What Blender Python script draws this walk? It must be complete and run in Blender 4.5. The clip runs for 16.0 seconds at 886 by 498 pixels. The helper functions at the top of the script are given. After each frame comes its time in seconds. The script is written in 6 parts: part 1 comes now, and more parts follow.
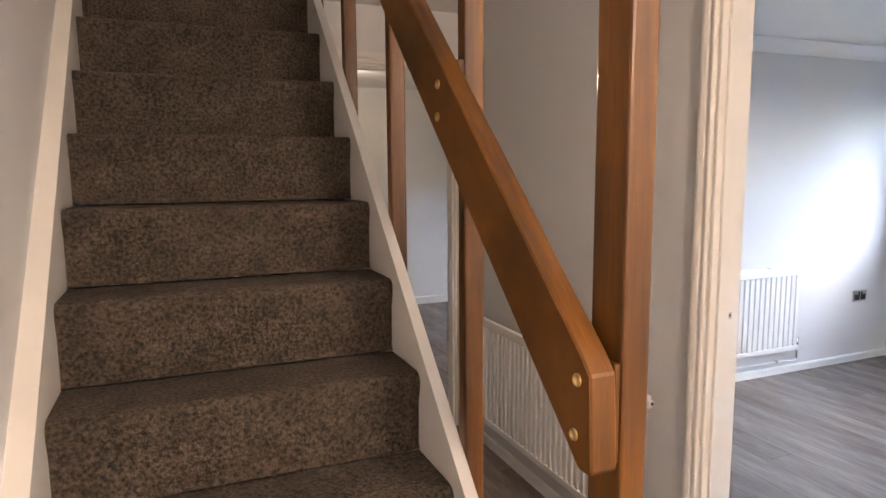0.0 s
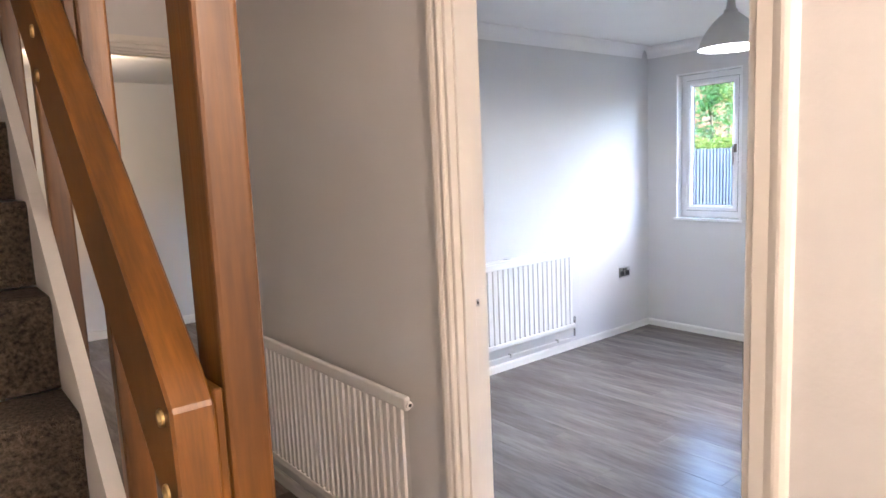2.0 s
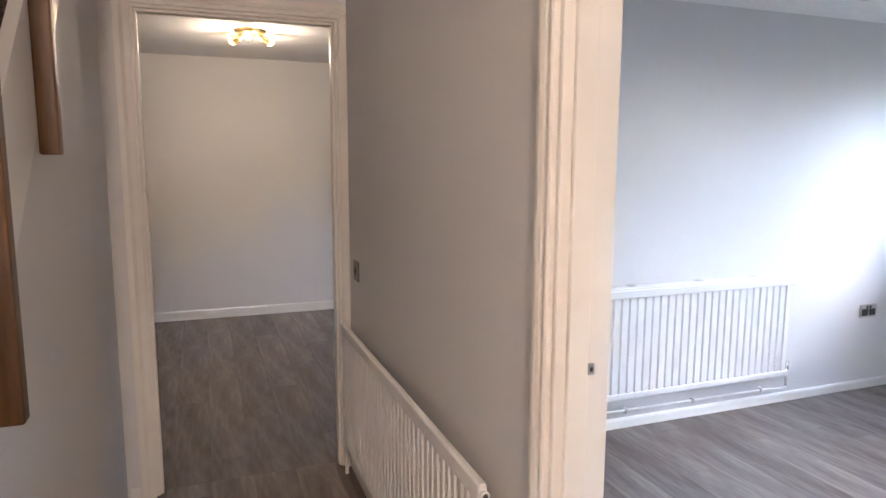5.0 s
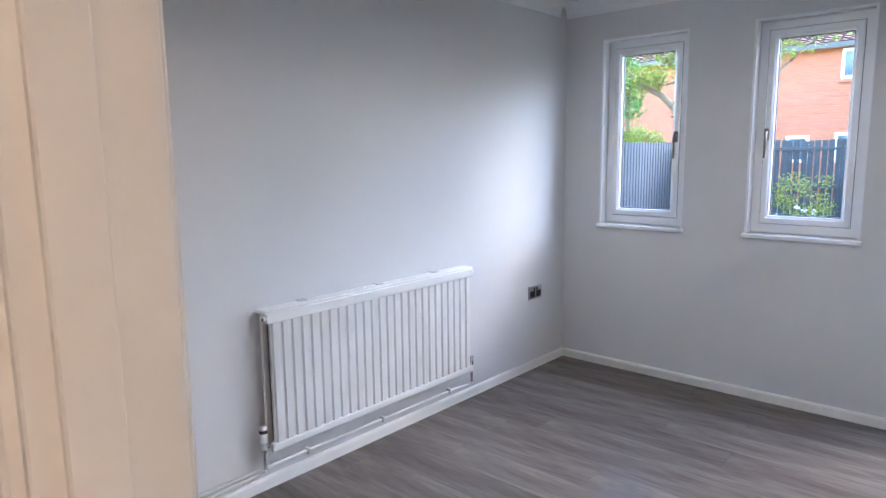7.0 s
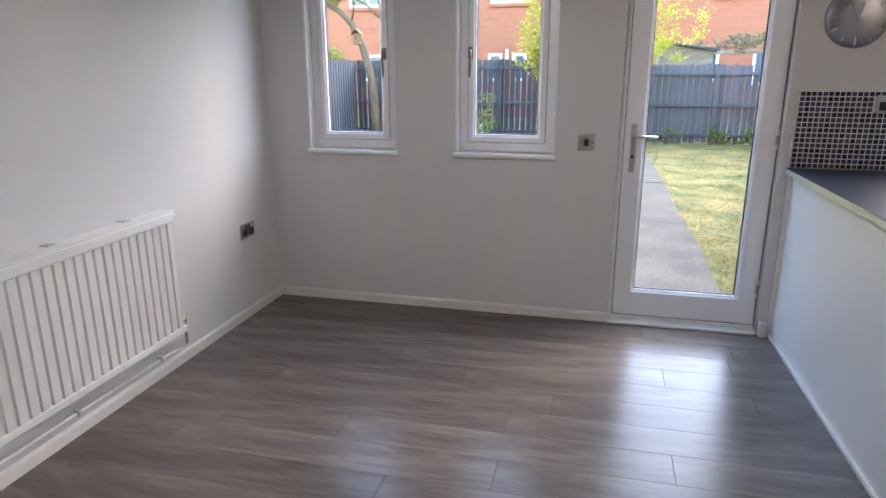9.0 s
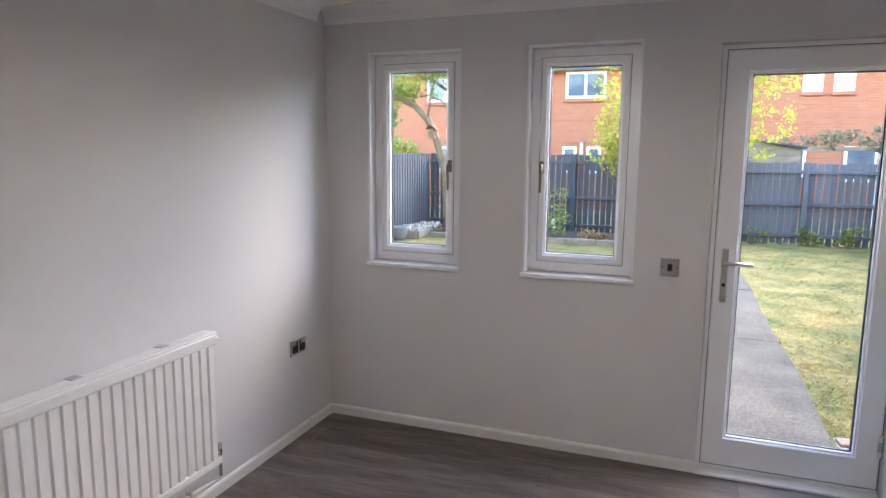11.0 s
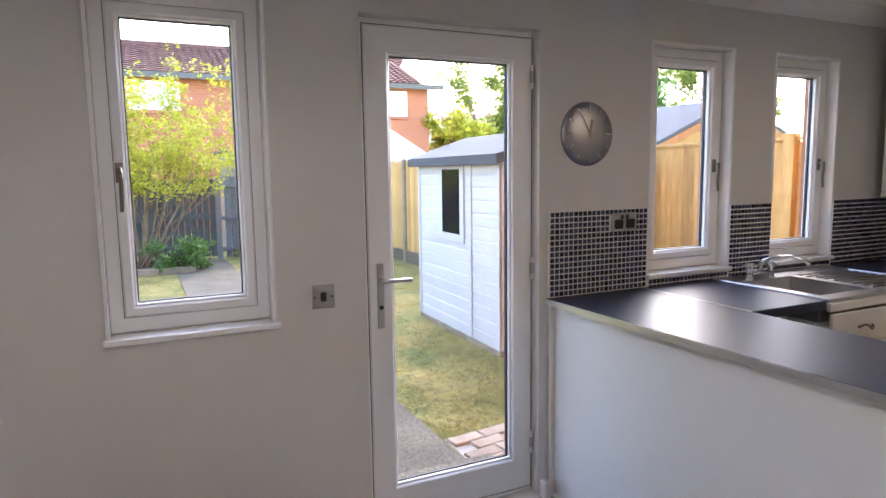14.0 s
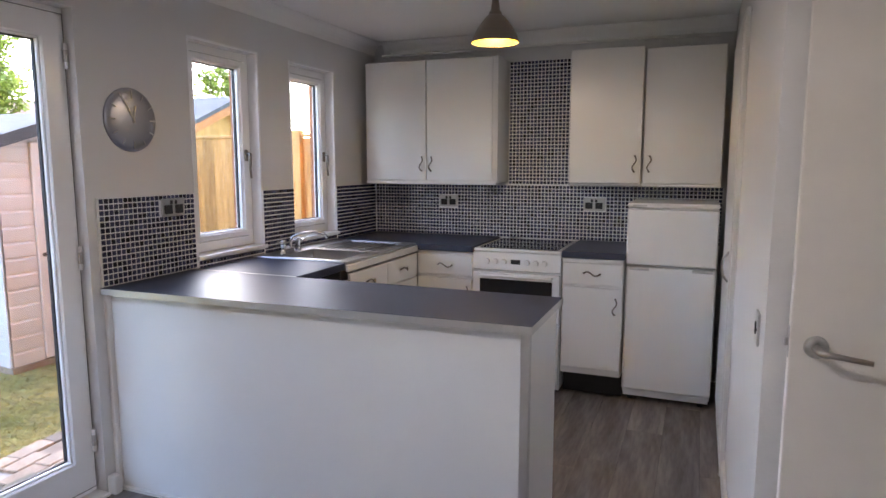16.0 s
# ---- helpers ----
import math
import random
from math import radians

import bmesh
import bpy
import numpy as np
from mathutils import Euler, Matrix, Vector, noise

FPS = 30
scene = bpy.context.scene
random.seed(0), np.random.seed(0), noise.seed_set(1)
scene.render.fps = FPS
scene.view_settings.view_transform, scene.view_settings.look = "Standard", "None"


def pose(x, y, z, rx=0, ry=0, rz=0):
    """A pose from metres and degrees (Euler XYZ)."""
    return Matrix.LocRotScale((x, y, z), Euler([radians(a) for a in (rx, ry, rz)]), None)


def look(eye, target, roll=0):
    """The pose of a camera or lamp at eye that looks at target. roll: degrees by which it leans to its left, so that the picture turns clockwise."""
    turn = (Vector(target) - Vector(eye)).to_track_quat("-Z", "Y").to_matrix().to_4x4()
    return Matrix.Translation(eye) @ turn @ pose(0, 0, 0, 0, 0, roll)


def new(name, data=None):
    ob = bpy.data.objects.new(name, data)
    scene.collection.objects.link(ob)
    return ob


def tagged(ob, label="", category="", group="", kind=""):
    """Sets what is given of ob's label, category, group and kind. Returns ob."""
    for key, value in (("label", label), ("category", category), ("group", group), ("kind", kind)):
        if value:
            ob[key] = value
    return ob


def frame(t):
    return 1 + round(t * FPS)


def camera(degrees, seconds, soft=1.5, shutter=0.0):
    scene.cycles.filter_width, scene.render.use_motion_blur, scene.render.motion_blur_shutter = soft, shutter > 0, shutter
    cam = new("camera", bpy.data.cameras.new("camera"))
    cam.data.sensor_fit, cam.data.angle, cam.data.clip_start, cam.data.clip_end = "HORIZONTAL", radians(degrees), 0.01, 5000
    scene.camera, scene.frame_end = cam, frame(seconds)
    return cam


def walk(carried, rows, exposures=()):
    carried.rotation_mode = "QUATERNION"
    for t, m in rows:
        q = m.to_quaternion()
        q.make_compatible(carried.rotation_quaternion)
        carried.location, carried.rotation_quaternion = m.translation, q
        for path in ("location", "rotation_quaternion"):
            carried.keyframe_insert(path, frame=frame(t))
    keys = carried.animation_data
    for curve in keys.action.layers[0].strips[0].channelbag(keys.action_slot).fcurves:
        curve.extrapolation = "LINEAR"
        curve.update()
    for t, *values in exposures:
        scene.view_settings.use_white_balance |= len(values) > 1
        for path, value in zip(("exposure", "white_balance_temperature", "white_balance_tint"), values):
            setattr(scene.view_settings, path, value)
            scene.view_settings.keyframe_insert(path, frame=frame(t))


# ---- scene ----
cam = camera(69.2, 16.0)
PATH = [
    (0, (-0.081, -0.126, 1.507), (0.683, 1.705, 1.255), -0.4),
    (0.5, (-0.04, -0.104, 1.495), (0.815, 1.686, 1.247), -0.1),
    (1, (0.003, -0.083, 1.483), (1.073, 1.588, 1.238), -0.4),
    (1.5, (0.079, -0.068, 1.46), (1.305, 1.492, 1.209), -1.8),
    (2, (0.254, -0.055, 1.448), (1.498, 1.49, 1.192), -2.5),
    (2.5, (0.445, -0.028, 1.447), (1.626, 1.564, 1.18), -1.5),
    (3, (0.568, 0.044, 1.45), (1.602, 1.736, 1.184), -0.8),
    (3.5, (0.668, 0.108, 1.453), (1.478, 1.917, 1.187), -0.4),
    (3.7, (0.709, 0.106, 1.46), (1.386, 1.969, 1.196), -0.2),
    (5.8, (0.965, 0.563, 1.402), (1.706, 2.4, 1.12), 1.4),
    (6, (1.036, 0.622, 1.392), (1.958, 2.375, 1.117), 1.1),
    (6.5, (1.191, 0.728, 1.389), (2.473, 2.237, 1.107), 0.2),
    (7, (1.302, 0.829, 1.413), (2.773, 2.15, 1.115), -0.7),
    (7.5, (1.421, 1.005, 1.450), (3.03, 2.153, 1.134), -1.25),
    (8, (1.531, 1.099, 1.462), (3.243, 2.074, 1.12), -1.3),
    (8.5, (1.525, 1.128, 1.414), (3.364, 1.768, 0.958), -0.4),
    (8.7, (1.497, 1.14, 1.412), (3.356, 1.618, 0.851), -0.3),
    (10.8, (1.788, 1.146, 1.521), (3.657, 1.777, 1.189), 0.2),
    (11, (1.832, 1.194, 1.551), (3.686, 1.884, 1.259), 0.5),
    (11.5, (2.008, 1.282, 1.55), (3.84, 2.051, 1.318), 1.6),
    (12, (2.221, 1.414, 1.523), (4.052, 2.184, 1.291), 1.5),
    (12.5, (2.45, 1.582, 1.52), (4.336, 2.203, 1.272), 0.7),
    (13, (2.576, 1.754, 1.475), (4.555, 1.927, 1.247), 1.0),
    (13.5, (2.649, 1.822, 1.459), (4.594, 1.409, 1.236), 0.2),
    (14, (2.758, 1.843, 1.475), (4.55, 0.987, 1.237), -0.8),
    (14.5, (2.854, 1.894, 1.459), (4.365, 0.605, 1.224), -1.3),
    (15, (2.863, 2.033, 1.453), (4.006, 0.41, 1.205), -1.3),
    (15.5, (2.793, 2.117, 1.446), (3.67, 0.339, 1.185), -0.5),
    (16, (2.723, 2.196, 1.441), (3.456, 0.354, 1.178), -0.0),
]
EXPOSURES = [(0.0, 5.65, 5800, 11), (2.5, 5.73, 5700, 12), (3.5, 5.75, 5650, 12), (6.0, 5.3, 5600, 12), (6.5, 5.05, 5600, 12), (7.5, 4.88, 5850, 12), (8.5, 4.55, 6450, 15), (11.0, 4.52, 6650, 15), (12.5, 4.5, 6750, 15), (13.5, 4.42, 7150, 18), (14.5, 4.47, 6850, 20), (16.0, 4.62, 6750, 18)]
walk(cam, [(t, look(eye, target, roll)) for t, eye, target, roll in PATH], EXPOSURES)

# ---- world, sun, exposure ----
SUN_ELEV, SUN_ROT = radians(36), radians(126)
world = bpy.data.worlds.new("sky")
scene.world = world
world.use_nodes = True
wn = world.node_tree.nodes
sky = wn.new("ShaderNodeTexSky")
sky.sky_type = "NISHITA"
sky.sun_disc = False
sky.sun_elevation, sky.sun_rotation = SUN_ELEV, SUN_ROT
sky.air_density, sky.dust_density, sky.ozone_density = 1.0, 0.9, 1.5
wn["Background"].inputs["Strength"].default_value = 0.15
world.node_tree.links.new(sky.outputs["Color"], wn["Background"].inputs["Color"])


def lamp(name, kind, m, energy, colour, size=0.1):
    data = bpy.data.lights.new(name, kind)
    data.energy, data.color = energy, colour
    if kind == "SUN":
        data.angle = size
    elif kind == "POINT":
        data.shadow_soft_size = size
    ob = new(name, data)
    ob.matrix_world = m
    return ob


SUN_FROM = Vector((math.sin(SUN_ROT) * math.cos(SUN_ELEV), math.cos(SUN_ROT) * math.cos(SUN_ELEV), math.sin(SUN_ELEV)))
lamp("sun", "SUN", look(SUN_FROM * 50, (0, 0, 0)), 0.055, (1.0, 0.98, 0.96), radians(50))

# ---- materials ----
MATS = {}


def mat(name, colour, rough=0.5, metal=0.0, vary=0.08, scale=6.0, bump=0.0, bump_scale=200.0, rand=0.0, island=False, stretch=(1, 1, 1), ior=None, fine=0.0, fine_scale=60.0, dark=None, coat=0.0, thin=0.0):
    """A painted or natural surface: base colour with soft large variation, fine grain and relief."""
    if name in MATS:
        return MATS[name]
    m = bpy.data.materials.new(name)
    m.use_nodes = True
    n, l = m.node_tree.nodes, m.node_tree.links
    b = n["Principled BSDF"]
    b.inputs["Roughness"].default_value, b.inputs["Metallic"].default_value = rough, metal
    if ior:
        b.inputs["IOR"].default_value = ior
    b.inputs["Coat Weight"].default_value = coat
    co = n.new("ShaderNodeTexCoord")
    mp = n.new("ShaderNodeMapping")
    mp.inputs["Scale"].default_value = stretch
    l.new(co.outputs["Object"], mp.inputs["Vector"])
    no = n.new("ShaderNodeTexNoise")
    no.inputs["Scale"].default_value, no.inputs["Detail"].default_value = scale, 4
    l.new(mp.outputs["Vector"], no.inputs["Vector"])
    ramp = n.new("ShaderNodeValToRGB")
    c = Vector(colour)
    lo = Vector(dark) if dark else c * (1 - vary)
    hi = c * (1 + vary)
    ramp.color_ramp.elements[0].position, ramp.color_ramp.elements[1].position = 0.3, 0.7
    ramp.color_ramp.elements[0].color = (*lo, 1)
    ramp.color_ramp.elements[1].color = (*[min(v, 0.95) for v in hi], 1)
    l.new(no.outputs["Fac"], ramp.inputs["Fac"])
    out = ramp.outputs["Color"]
    if fine:
        nf = n.new("ShaderNodeTexNoise")
        nf.inputs["Scale"].default_value, nf.inputs["Detail"].default_value = fine_scale, 3
        l.new(mp.outputs["Vector"], nf.inputs["Vector"])
        mr = n.new("ShaderNodeMapRange")
        mr.inputs["From Min"].default_value, mr.inputs["From Max"].default_value = 0.3, 0.7
        mr.inputs["To Min"].default_value, mr.inputs["To Max"].default_value = 1 - fine, 1 + fine
        l.new(nf.outputs["Fac"], mr.inputs["Value"])
        mx = n.new("ShaderNodeVectorMath")
        mx.operation = "SCALE"
        l.new(out, mx.inputs[0])
        l.new(mr.outputs["Result"], mx.inputs["Scale"])
        out = mx.outputs["Vector"]
    if rand:
        if island:
            src = n.new("ShaderNodeNewGeometry").outputs["Random Per Island"]
        else:
            src = n.new("ShaderNodeObjectInfo").outputs["Random"]
        mr = n.new("ShaderNodeMapRange")
        mr.inputs["To Min"].default_value, mr.inputs["To Max"].default_value = 1 - rand, 1 + rand
        l.new(src, mr.inputs["Value"])
        mx = n.new("ShaderNodeVectorMath")
        mx.operation = "SCALE"
        l.new(out, mx.inputs[0])
        l.new(mr.outputs["Result"], mx.inputs["Scale"])
        out = mx.outputs["Vector"]
    l.new(out, b.inputs["Base Color"])
    if bump:
        nb = n.new("ShaderNodeTexNoise")
        nb.inputs["Scale"].default_value, nb.inputs["Detail"].default_value = bump_scale, 3
        l.new(mp.outputs["Vector"], nb.inputs["Vector"])
        bp = n.new("ShaderNodeBump")
        bp.inputs["Strength"].default_value, bp.inputs["Distance"].default_value = bump, 0.01
        l.new(nb.outputs["Fac"], bp.inputs["Height"])
        l.new(bp.outputs["Normal"], b.inputs["Normal"])
    if thin:
        tl, mix = n.new("ShaderNodeBsdfTranslucent"), n.new("ShaderNodeMixShader")
        l.new(out, tl.inputs["Color"])
        mix.inputs["Fac"].default_value = thin
        l.new(b.outputs["BSDF"], mix.inputs[1])
        l.new(tl.outputs["BSDF"], mix.inputs[2])
        l.new(mix.outputs["Shader"], n["Material Output"].inputs["Surface"])
    MATS[name] = m
    return m


def glow(name, colour, strength):
    m = bpy.data.materials.new(name)
    m.use_nodes = True
    b = m.node_tree.nodes["Principled BSDF"]
    b.inputs["Emission Color"].default_value = (*colour, 1)
    b.inputs["Emission Strength"].default_value = strength
    return m


# Glass colour is tinted to dim the garden view and incoming daylight.
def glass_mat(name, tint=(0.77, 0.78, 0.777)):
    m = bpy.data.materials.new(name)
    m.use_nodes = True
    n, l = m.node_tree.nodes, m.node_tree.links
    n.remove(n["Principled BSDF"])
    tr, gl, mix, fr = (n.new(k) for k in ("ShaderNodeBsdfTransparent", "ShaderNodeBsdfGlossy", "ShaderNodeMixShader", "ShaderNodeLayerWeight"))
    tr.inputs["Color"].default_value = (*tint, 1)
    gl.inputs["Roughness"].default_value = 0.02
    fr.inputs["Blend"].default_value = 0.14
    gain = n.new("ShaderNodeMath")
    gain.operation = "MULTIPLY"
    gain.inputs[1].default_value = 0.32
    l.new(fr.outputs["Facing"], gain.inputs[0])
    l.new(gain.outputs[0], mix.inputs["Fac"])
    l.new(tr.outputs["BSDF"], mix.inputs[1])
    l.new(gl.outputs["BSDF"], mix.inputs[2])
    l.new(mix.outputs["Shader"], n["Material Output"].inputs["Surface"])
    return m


M_WALL = mat("white_emulsion", (0.70, 0.69, 0.68), 0.75, vary=0.012, scale=1.5, bump=0.06, bump_scale=90)
M_CEIL = mat("ceiling_paint", (0.87, 0.86, 0.85), 0.85, vary=0.012, scale=2, bump=0.08, bump_scale=120)
M_GLOSS = mat("white_gloss_paint", (0.80, 0.785, 0.75), 0.33, vary=0.02, scale=4, bump=0.04, bump_scale=40)
M_CREAM = mat("aged_gloss_paint", (0.78, 0.745, 0.685), 0.35, vary=0.03, scale=5, bump=0.05, bump_scale=40)
M_UPVC = mat("white_upvc", (0.90, 0.905, 0.91), 0.25, vary=0.01)
M_GASKET = mat("black_rubber", (0.02, 0.02, 0.022), 0.6)
M_RAD = mat("radiator_enamel", (0.80, 0.785, 0.76), 0.32, vary=0.015, scale=5)
M_COPPER = mat("painted_pipe", (0.62, 0.60, 0.57), 0.4, vary=0.06, scale=30)
M_CHROME = mat("chrome", (0.72, 0.72, 0.73), 0.16, 1.0, vary=0.03)
M_STEEL = mat("brushed_steel", (0.55, 0.54, 0.53), 0.32, 1.0, vary=0.05, scale=40, stretch=(1, 1, 12))
M_DARKMETAL = mat("dark_metal", (0.09, 0.085, 0.08), 0.35, 0.8)
M_BLACK = mat("black_plastic", (0.02, 0.02, 0.022), 0.4)
M_WOOD = mat("stained_pine", (0.122, 0.047, 0.005), 0.42, vary=0.5, scale=7, stretch=(3, 3, 0.25), fine=0.16, fine_scale=55, bump=0.05, bump_scale=60, coat=0.08)
M_WOODR = mat("stained_pine_rail", (0.124, 0.048, 0.005), 0.42, vary=0.5, scale=6, stretch=(6, 0.6, 0.6), fine=0.16, fine_scale=40, bump=0.05, bump_scale=50, coat=0.08)
M_CARPET = mat("taupe_carpet", (0.085, 0.064, 0.045), 0.95, vary=0.25, scale=12, fine=0.7, fine_scale=115, bump=1.0, bump_scale=210)
M_PLANK = mat("grey_oak_laminate", (0.175, 0.147, 0.129), 0.27, ior=1.33, vary=0.27, scale=3.2, stretch=(4, 0.55, 1), fine=0.15, fine_scale=14, rand=0.16, bump=0.03, bump_scale=30)
M_SUBFLOOR = mat("floor_joint", (0.035, 0.03, 0.027), 0.8)
M_UNIT = mat("white_unit_foil", (0.80, 0.785, 0.755), 0.30, vary=0.01, scale=3)
M_WORKTOP = mat("slate_blue_laminate", (0.032, 0.040, 0.074), 0.42, vary=0.12, scale=120, bump=0.03, bump_scale=400)
M_ALU = mat("aluminium_trim", (0.62, 0.61, 0.60), 0.35, 0.9, vary=0.03)
M_GROUT = mat("pale_grout", (0.84, 0.84, 0.85), 0.8, vary=0.05, scale=30)
M_TILE = mat("glass_mosaic", (0.042, 0.046, 0.086), 0.14, vary=0.2, scale=25, rand=0.85)
M_TILES = mat("glass_mosaic_field", (0.042, 0.046, 0.086), 0.14, vary=0.2, scale=25, rand=0.85, island=True)
M_APPL = mat("appliance_enamel", (0.82, 0.82, 0.81), 0.25, vary=0.01)
M_OVENGLASS = mat("oven_glass", (0.012, 0.012, 0.014), 0.08)
M_GREYSHADE = mat("grey_lamp_metal", (0.60, 0.60, 0.58), 0.4, vary=0.03)
M_TAUPESHADE = mat("taupe_lamp_metal", (0.28, 0.24, 0.20), 0.34, 0.6, vary=0.04)
M_BRASS = mat("aged_brass", (0.62, 0.45, 0.20), 0.3, 1.0, vary=0.1, scale=40)
M_TUFT = mat("carpet_tufts", (0.155, 0.116, 0.082), 0.95, vary=0.25, scale=11, fine=0.75, fine_scale=105, rand=0.85, island=True)
M_BULB = glow("warm_bulb", (1.0, 0.6, 0.09), 0.35)
M_COOLBULB = glow("white_bulb", (1.0, 0.9, 0.75), 0.12)
M_GLASS = glass_mat("dimming_window_glass")
# Dark cabinet-handle steel; on switch and casements dark reflections put into colour.
M_PLATE = mat("dark_reflecting_steel", (0.24, 0.21, 0.18), 0.38, 0.9, vary=0.1, scale=30)
M_BRICK_IN = mat("orange_brick", (0.36, 0.15, 0.065), 0.85, vary=0.2, scale=8, fine=0.2, fine_scale=40, bump=0.3, bump_scale=60, rand=0.18)
M_MORTAR = mat("mortar", (0.36, 0.31, 0.26), 0.95, vary=0.1, scale=20)
M_GRASS = mat("lawn_soil", (0.27, 0.20, 0.065), 0.95, vary=0.25, scale=2.2, fine=0.5, fine_scale=22, bump=0.6, bump_scale=45, dark=(0.11, 0.135, 0.03))
M_BLADE = mat("grass_blades", (0.40, 0.295, 0.095), 0.9, thin=0.5, vary=0.25, scale=2.2, rand=0.5, island=True, dark=(0.19, 0.205, 0.045))
M_CONCRETE = mat("weathered_concrete", (0.135, 0.112, 0.076), 0.92, vary=0.28, scale=2.6, fine=0.4, fine_scale=55, bump=0.3, bump_scale=70)
M_PAVER = mat("brick_paver", (0.33, 0.24, 0.165), 0.9, vary=0.2, scale=7, fine=0.2, fine_scale=50, bump=0.3, bump_scale=60, rand=0.25)
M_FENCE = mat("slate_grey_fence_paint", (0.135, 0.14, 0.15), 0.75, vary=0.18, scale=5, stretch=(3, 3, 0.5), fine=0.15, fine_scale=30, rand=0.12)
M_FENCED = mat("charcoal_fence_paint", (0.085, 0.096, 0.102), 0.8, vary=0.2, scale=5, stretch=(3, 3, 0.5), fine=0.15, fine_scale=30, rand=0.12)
M_LARCH = mat("larch_board", (0.60, 0.36, 0.125), 0.75, vary=0.2, scale=4, stretch=(6, 6, 0.5), fine=0.25, fine_scale=30, rand=0.22)
M_SHEDW = mat("white_shed_paint", (0.60, 0.597, 0.59), 0.55, vary=0.05, scale=4, rand=0.03, bump=0.08, bump_scale=40)
M_SHEDP = mat("peach_shed_paint", (0.66, 0.62, 0.57), 0.55, vary=0.05, scale=4, rand=0.04, bump=0.08, bump_scale=40)
M_FELT = mat("roofing_felt", (0.085, 0.093, 0.10), 0.9, vary=0.15, scale=5, fine=0.2, fine_scale=90, bump=0.3, bump_scale=150)
M_BARK = mat("tree_bark", (0.205, 0.15, 0.09), 0.9, vary=0.3, scale=6, stretch=(2, 2, 0.6), fine=0.25, fine_scale=22, bump=0.6, bump_scale=30)
M_LEAF = mat("young_leaves", (0.24, 0.29, 0.05), 0.55, thin=0.5, vary=0.25, scale=1.5, rand=0.3, island=True)
M_LEAFY = mat("yellow_green_leaves", (0.42, 0.42, 0.045), 0.55, thin=0.5, vary=0.2, scale=1.5, rand=0.25, island=True)
M_LEAFD = mat("dark_green_leaves", (0.10, 0.20, 0.045), 0.55, thin=0.4, vary=0.25, scale=1.5, rand=0.4, island=True)
M_STONE = mat("pale_stones", (0.42, 0.39, 0.33), 0.9, vary=0.2, scale=8, rand=0.25, island=True)
M_SLEEPER = mat("weathered_sleeper", (0.30, 0.24, 0.17), 0.9, vary=0.25, scale=5, stretch=(1, 1, 4), bump=0.3, bump_scale=40)
M_CEDAR = mat("brown_cedar", (0.26, 0.145, 0.07), 0.8, vary=0.2, scale=12)
M_POT = mat("grey_glazed_pot", (0.22, 0.22, 0.22), 0.5, vary=0.1)

# ---- building helpers ----


def thing(name, at=(0, 0, 0), label="", category="", group="", rz=0.0):
    ob = new(name)
    ob.matrix_world = pose(*at, 0, 0, rz)
    ob.empty_display_size = 0.1
    return tagged(ob, label, category, group)


def part(name, bm, material, parent=None, label="", smooth=False, world=False):
    """Links a bmesh as one mesh object under a thing or part. world: the bmesh is in world metres."""
    me = bpy.data.meshes.new(name)
    if smooth:
        for f in bm.faces:
            f.smooth = True
    bm.to_mesh(me)
    bm.free()
    me.materials.append(material)
    ob = new(name, me)
    if parent:
        ob.parent = parent
        if world:
            chain, m = parent, Matrix.Identity(4)
            while chain:
                m = (chain.matrix_parent_inverse @ chain.matrix_basis if chain.parent else chain.matrix_basis) @ m
                chain = chain.parent
            ob.matrix_parent_inverse = m.inverted()
    if label:
        ob["label"] = label
    return ob


def setting(name, bm, material, label, category, smooth=False):
    return tagged(part(name, bm, material, None, "", smooth), label, category, "", "structure")


def add_box(bm, x0, x1, y0, y1, z0, z1, bevel=0.0, seg=1):
    g = bmesh.ops.create_cube(bm, size=1.0, matrix=Matrix.LocRotScale(((x0 + x1) / 2, (y0 + y1) / 2, (z0 + z1) / 2), None, (abs(x1 - x0), abs(y1 - y0), abs(z1 - z0))))
    if bevel:
        es = list({e for v in g["verts"] for e in v.link_edges})
        bmesh.ops.bevel(bm, geom=es, offset=bevel, segments=seg, affect="EDGES", profile=0.5)
    return bm


def box(x0, x1, y0, y1, z0, z1, bevel=0.0, seg=1):
    return add_box(bmesh.new(), x0, x1, y0, y1, z0, z1, bevel, seg)


def add_cyl(bm, p0, p1, r0, r1=None, seg=16, caps=True):
    p0, p1 = Vector(p0), Vector(p1)
    d = p1 - p0
    m = Matrix.Translation((p0 + p1) / 2) @ d.to_track_quat("Z", "Y").to_matrix().to_4x4()
    bmesh.ops.create_cone(bm, cap_ends=caps, segments=seg, radius1=r0, radius2=r0 if r1 is None else r1, depth=d.length, matrix=m)
    return bm


def cyl(p0, p1, r0, r1=None, seg=16):
    return add_cyl(bmesh.new(), p0, p1, r0, r1, seg)


def lathe(profile, seg=28, at=(0, 0, 0)):
    """A turned shape from (radius, height) pairs."""
    bm = bmesh.new()
    rings = []
    for r, z in profile:
        rings.append([bm.verts.new((at[0] + r * math.cos(2 * math.pi * i / seg), at[1] + r * math.sin(2 * math.pi * i / seg), at[2] + z)) for i in range(seg)])
    for a, b in zip(rings, rings[1:]):
        for i in range(seg):
            bm.faces.new((a[i], a[(i + 1) % seg], b[(i + 1) % seg], b[i]))
    return bm


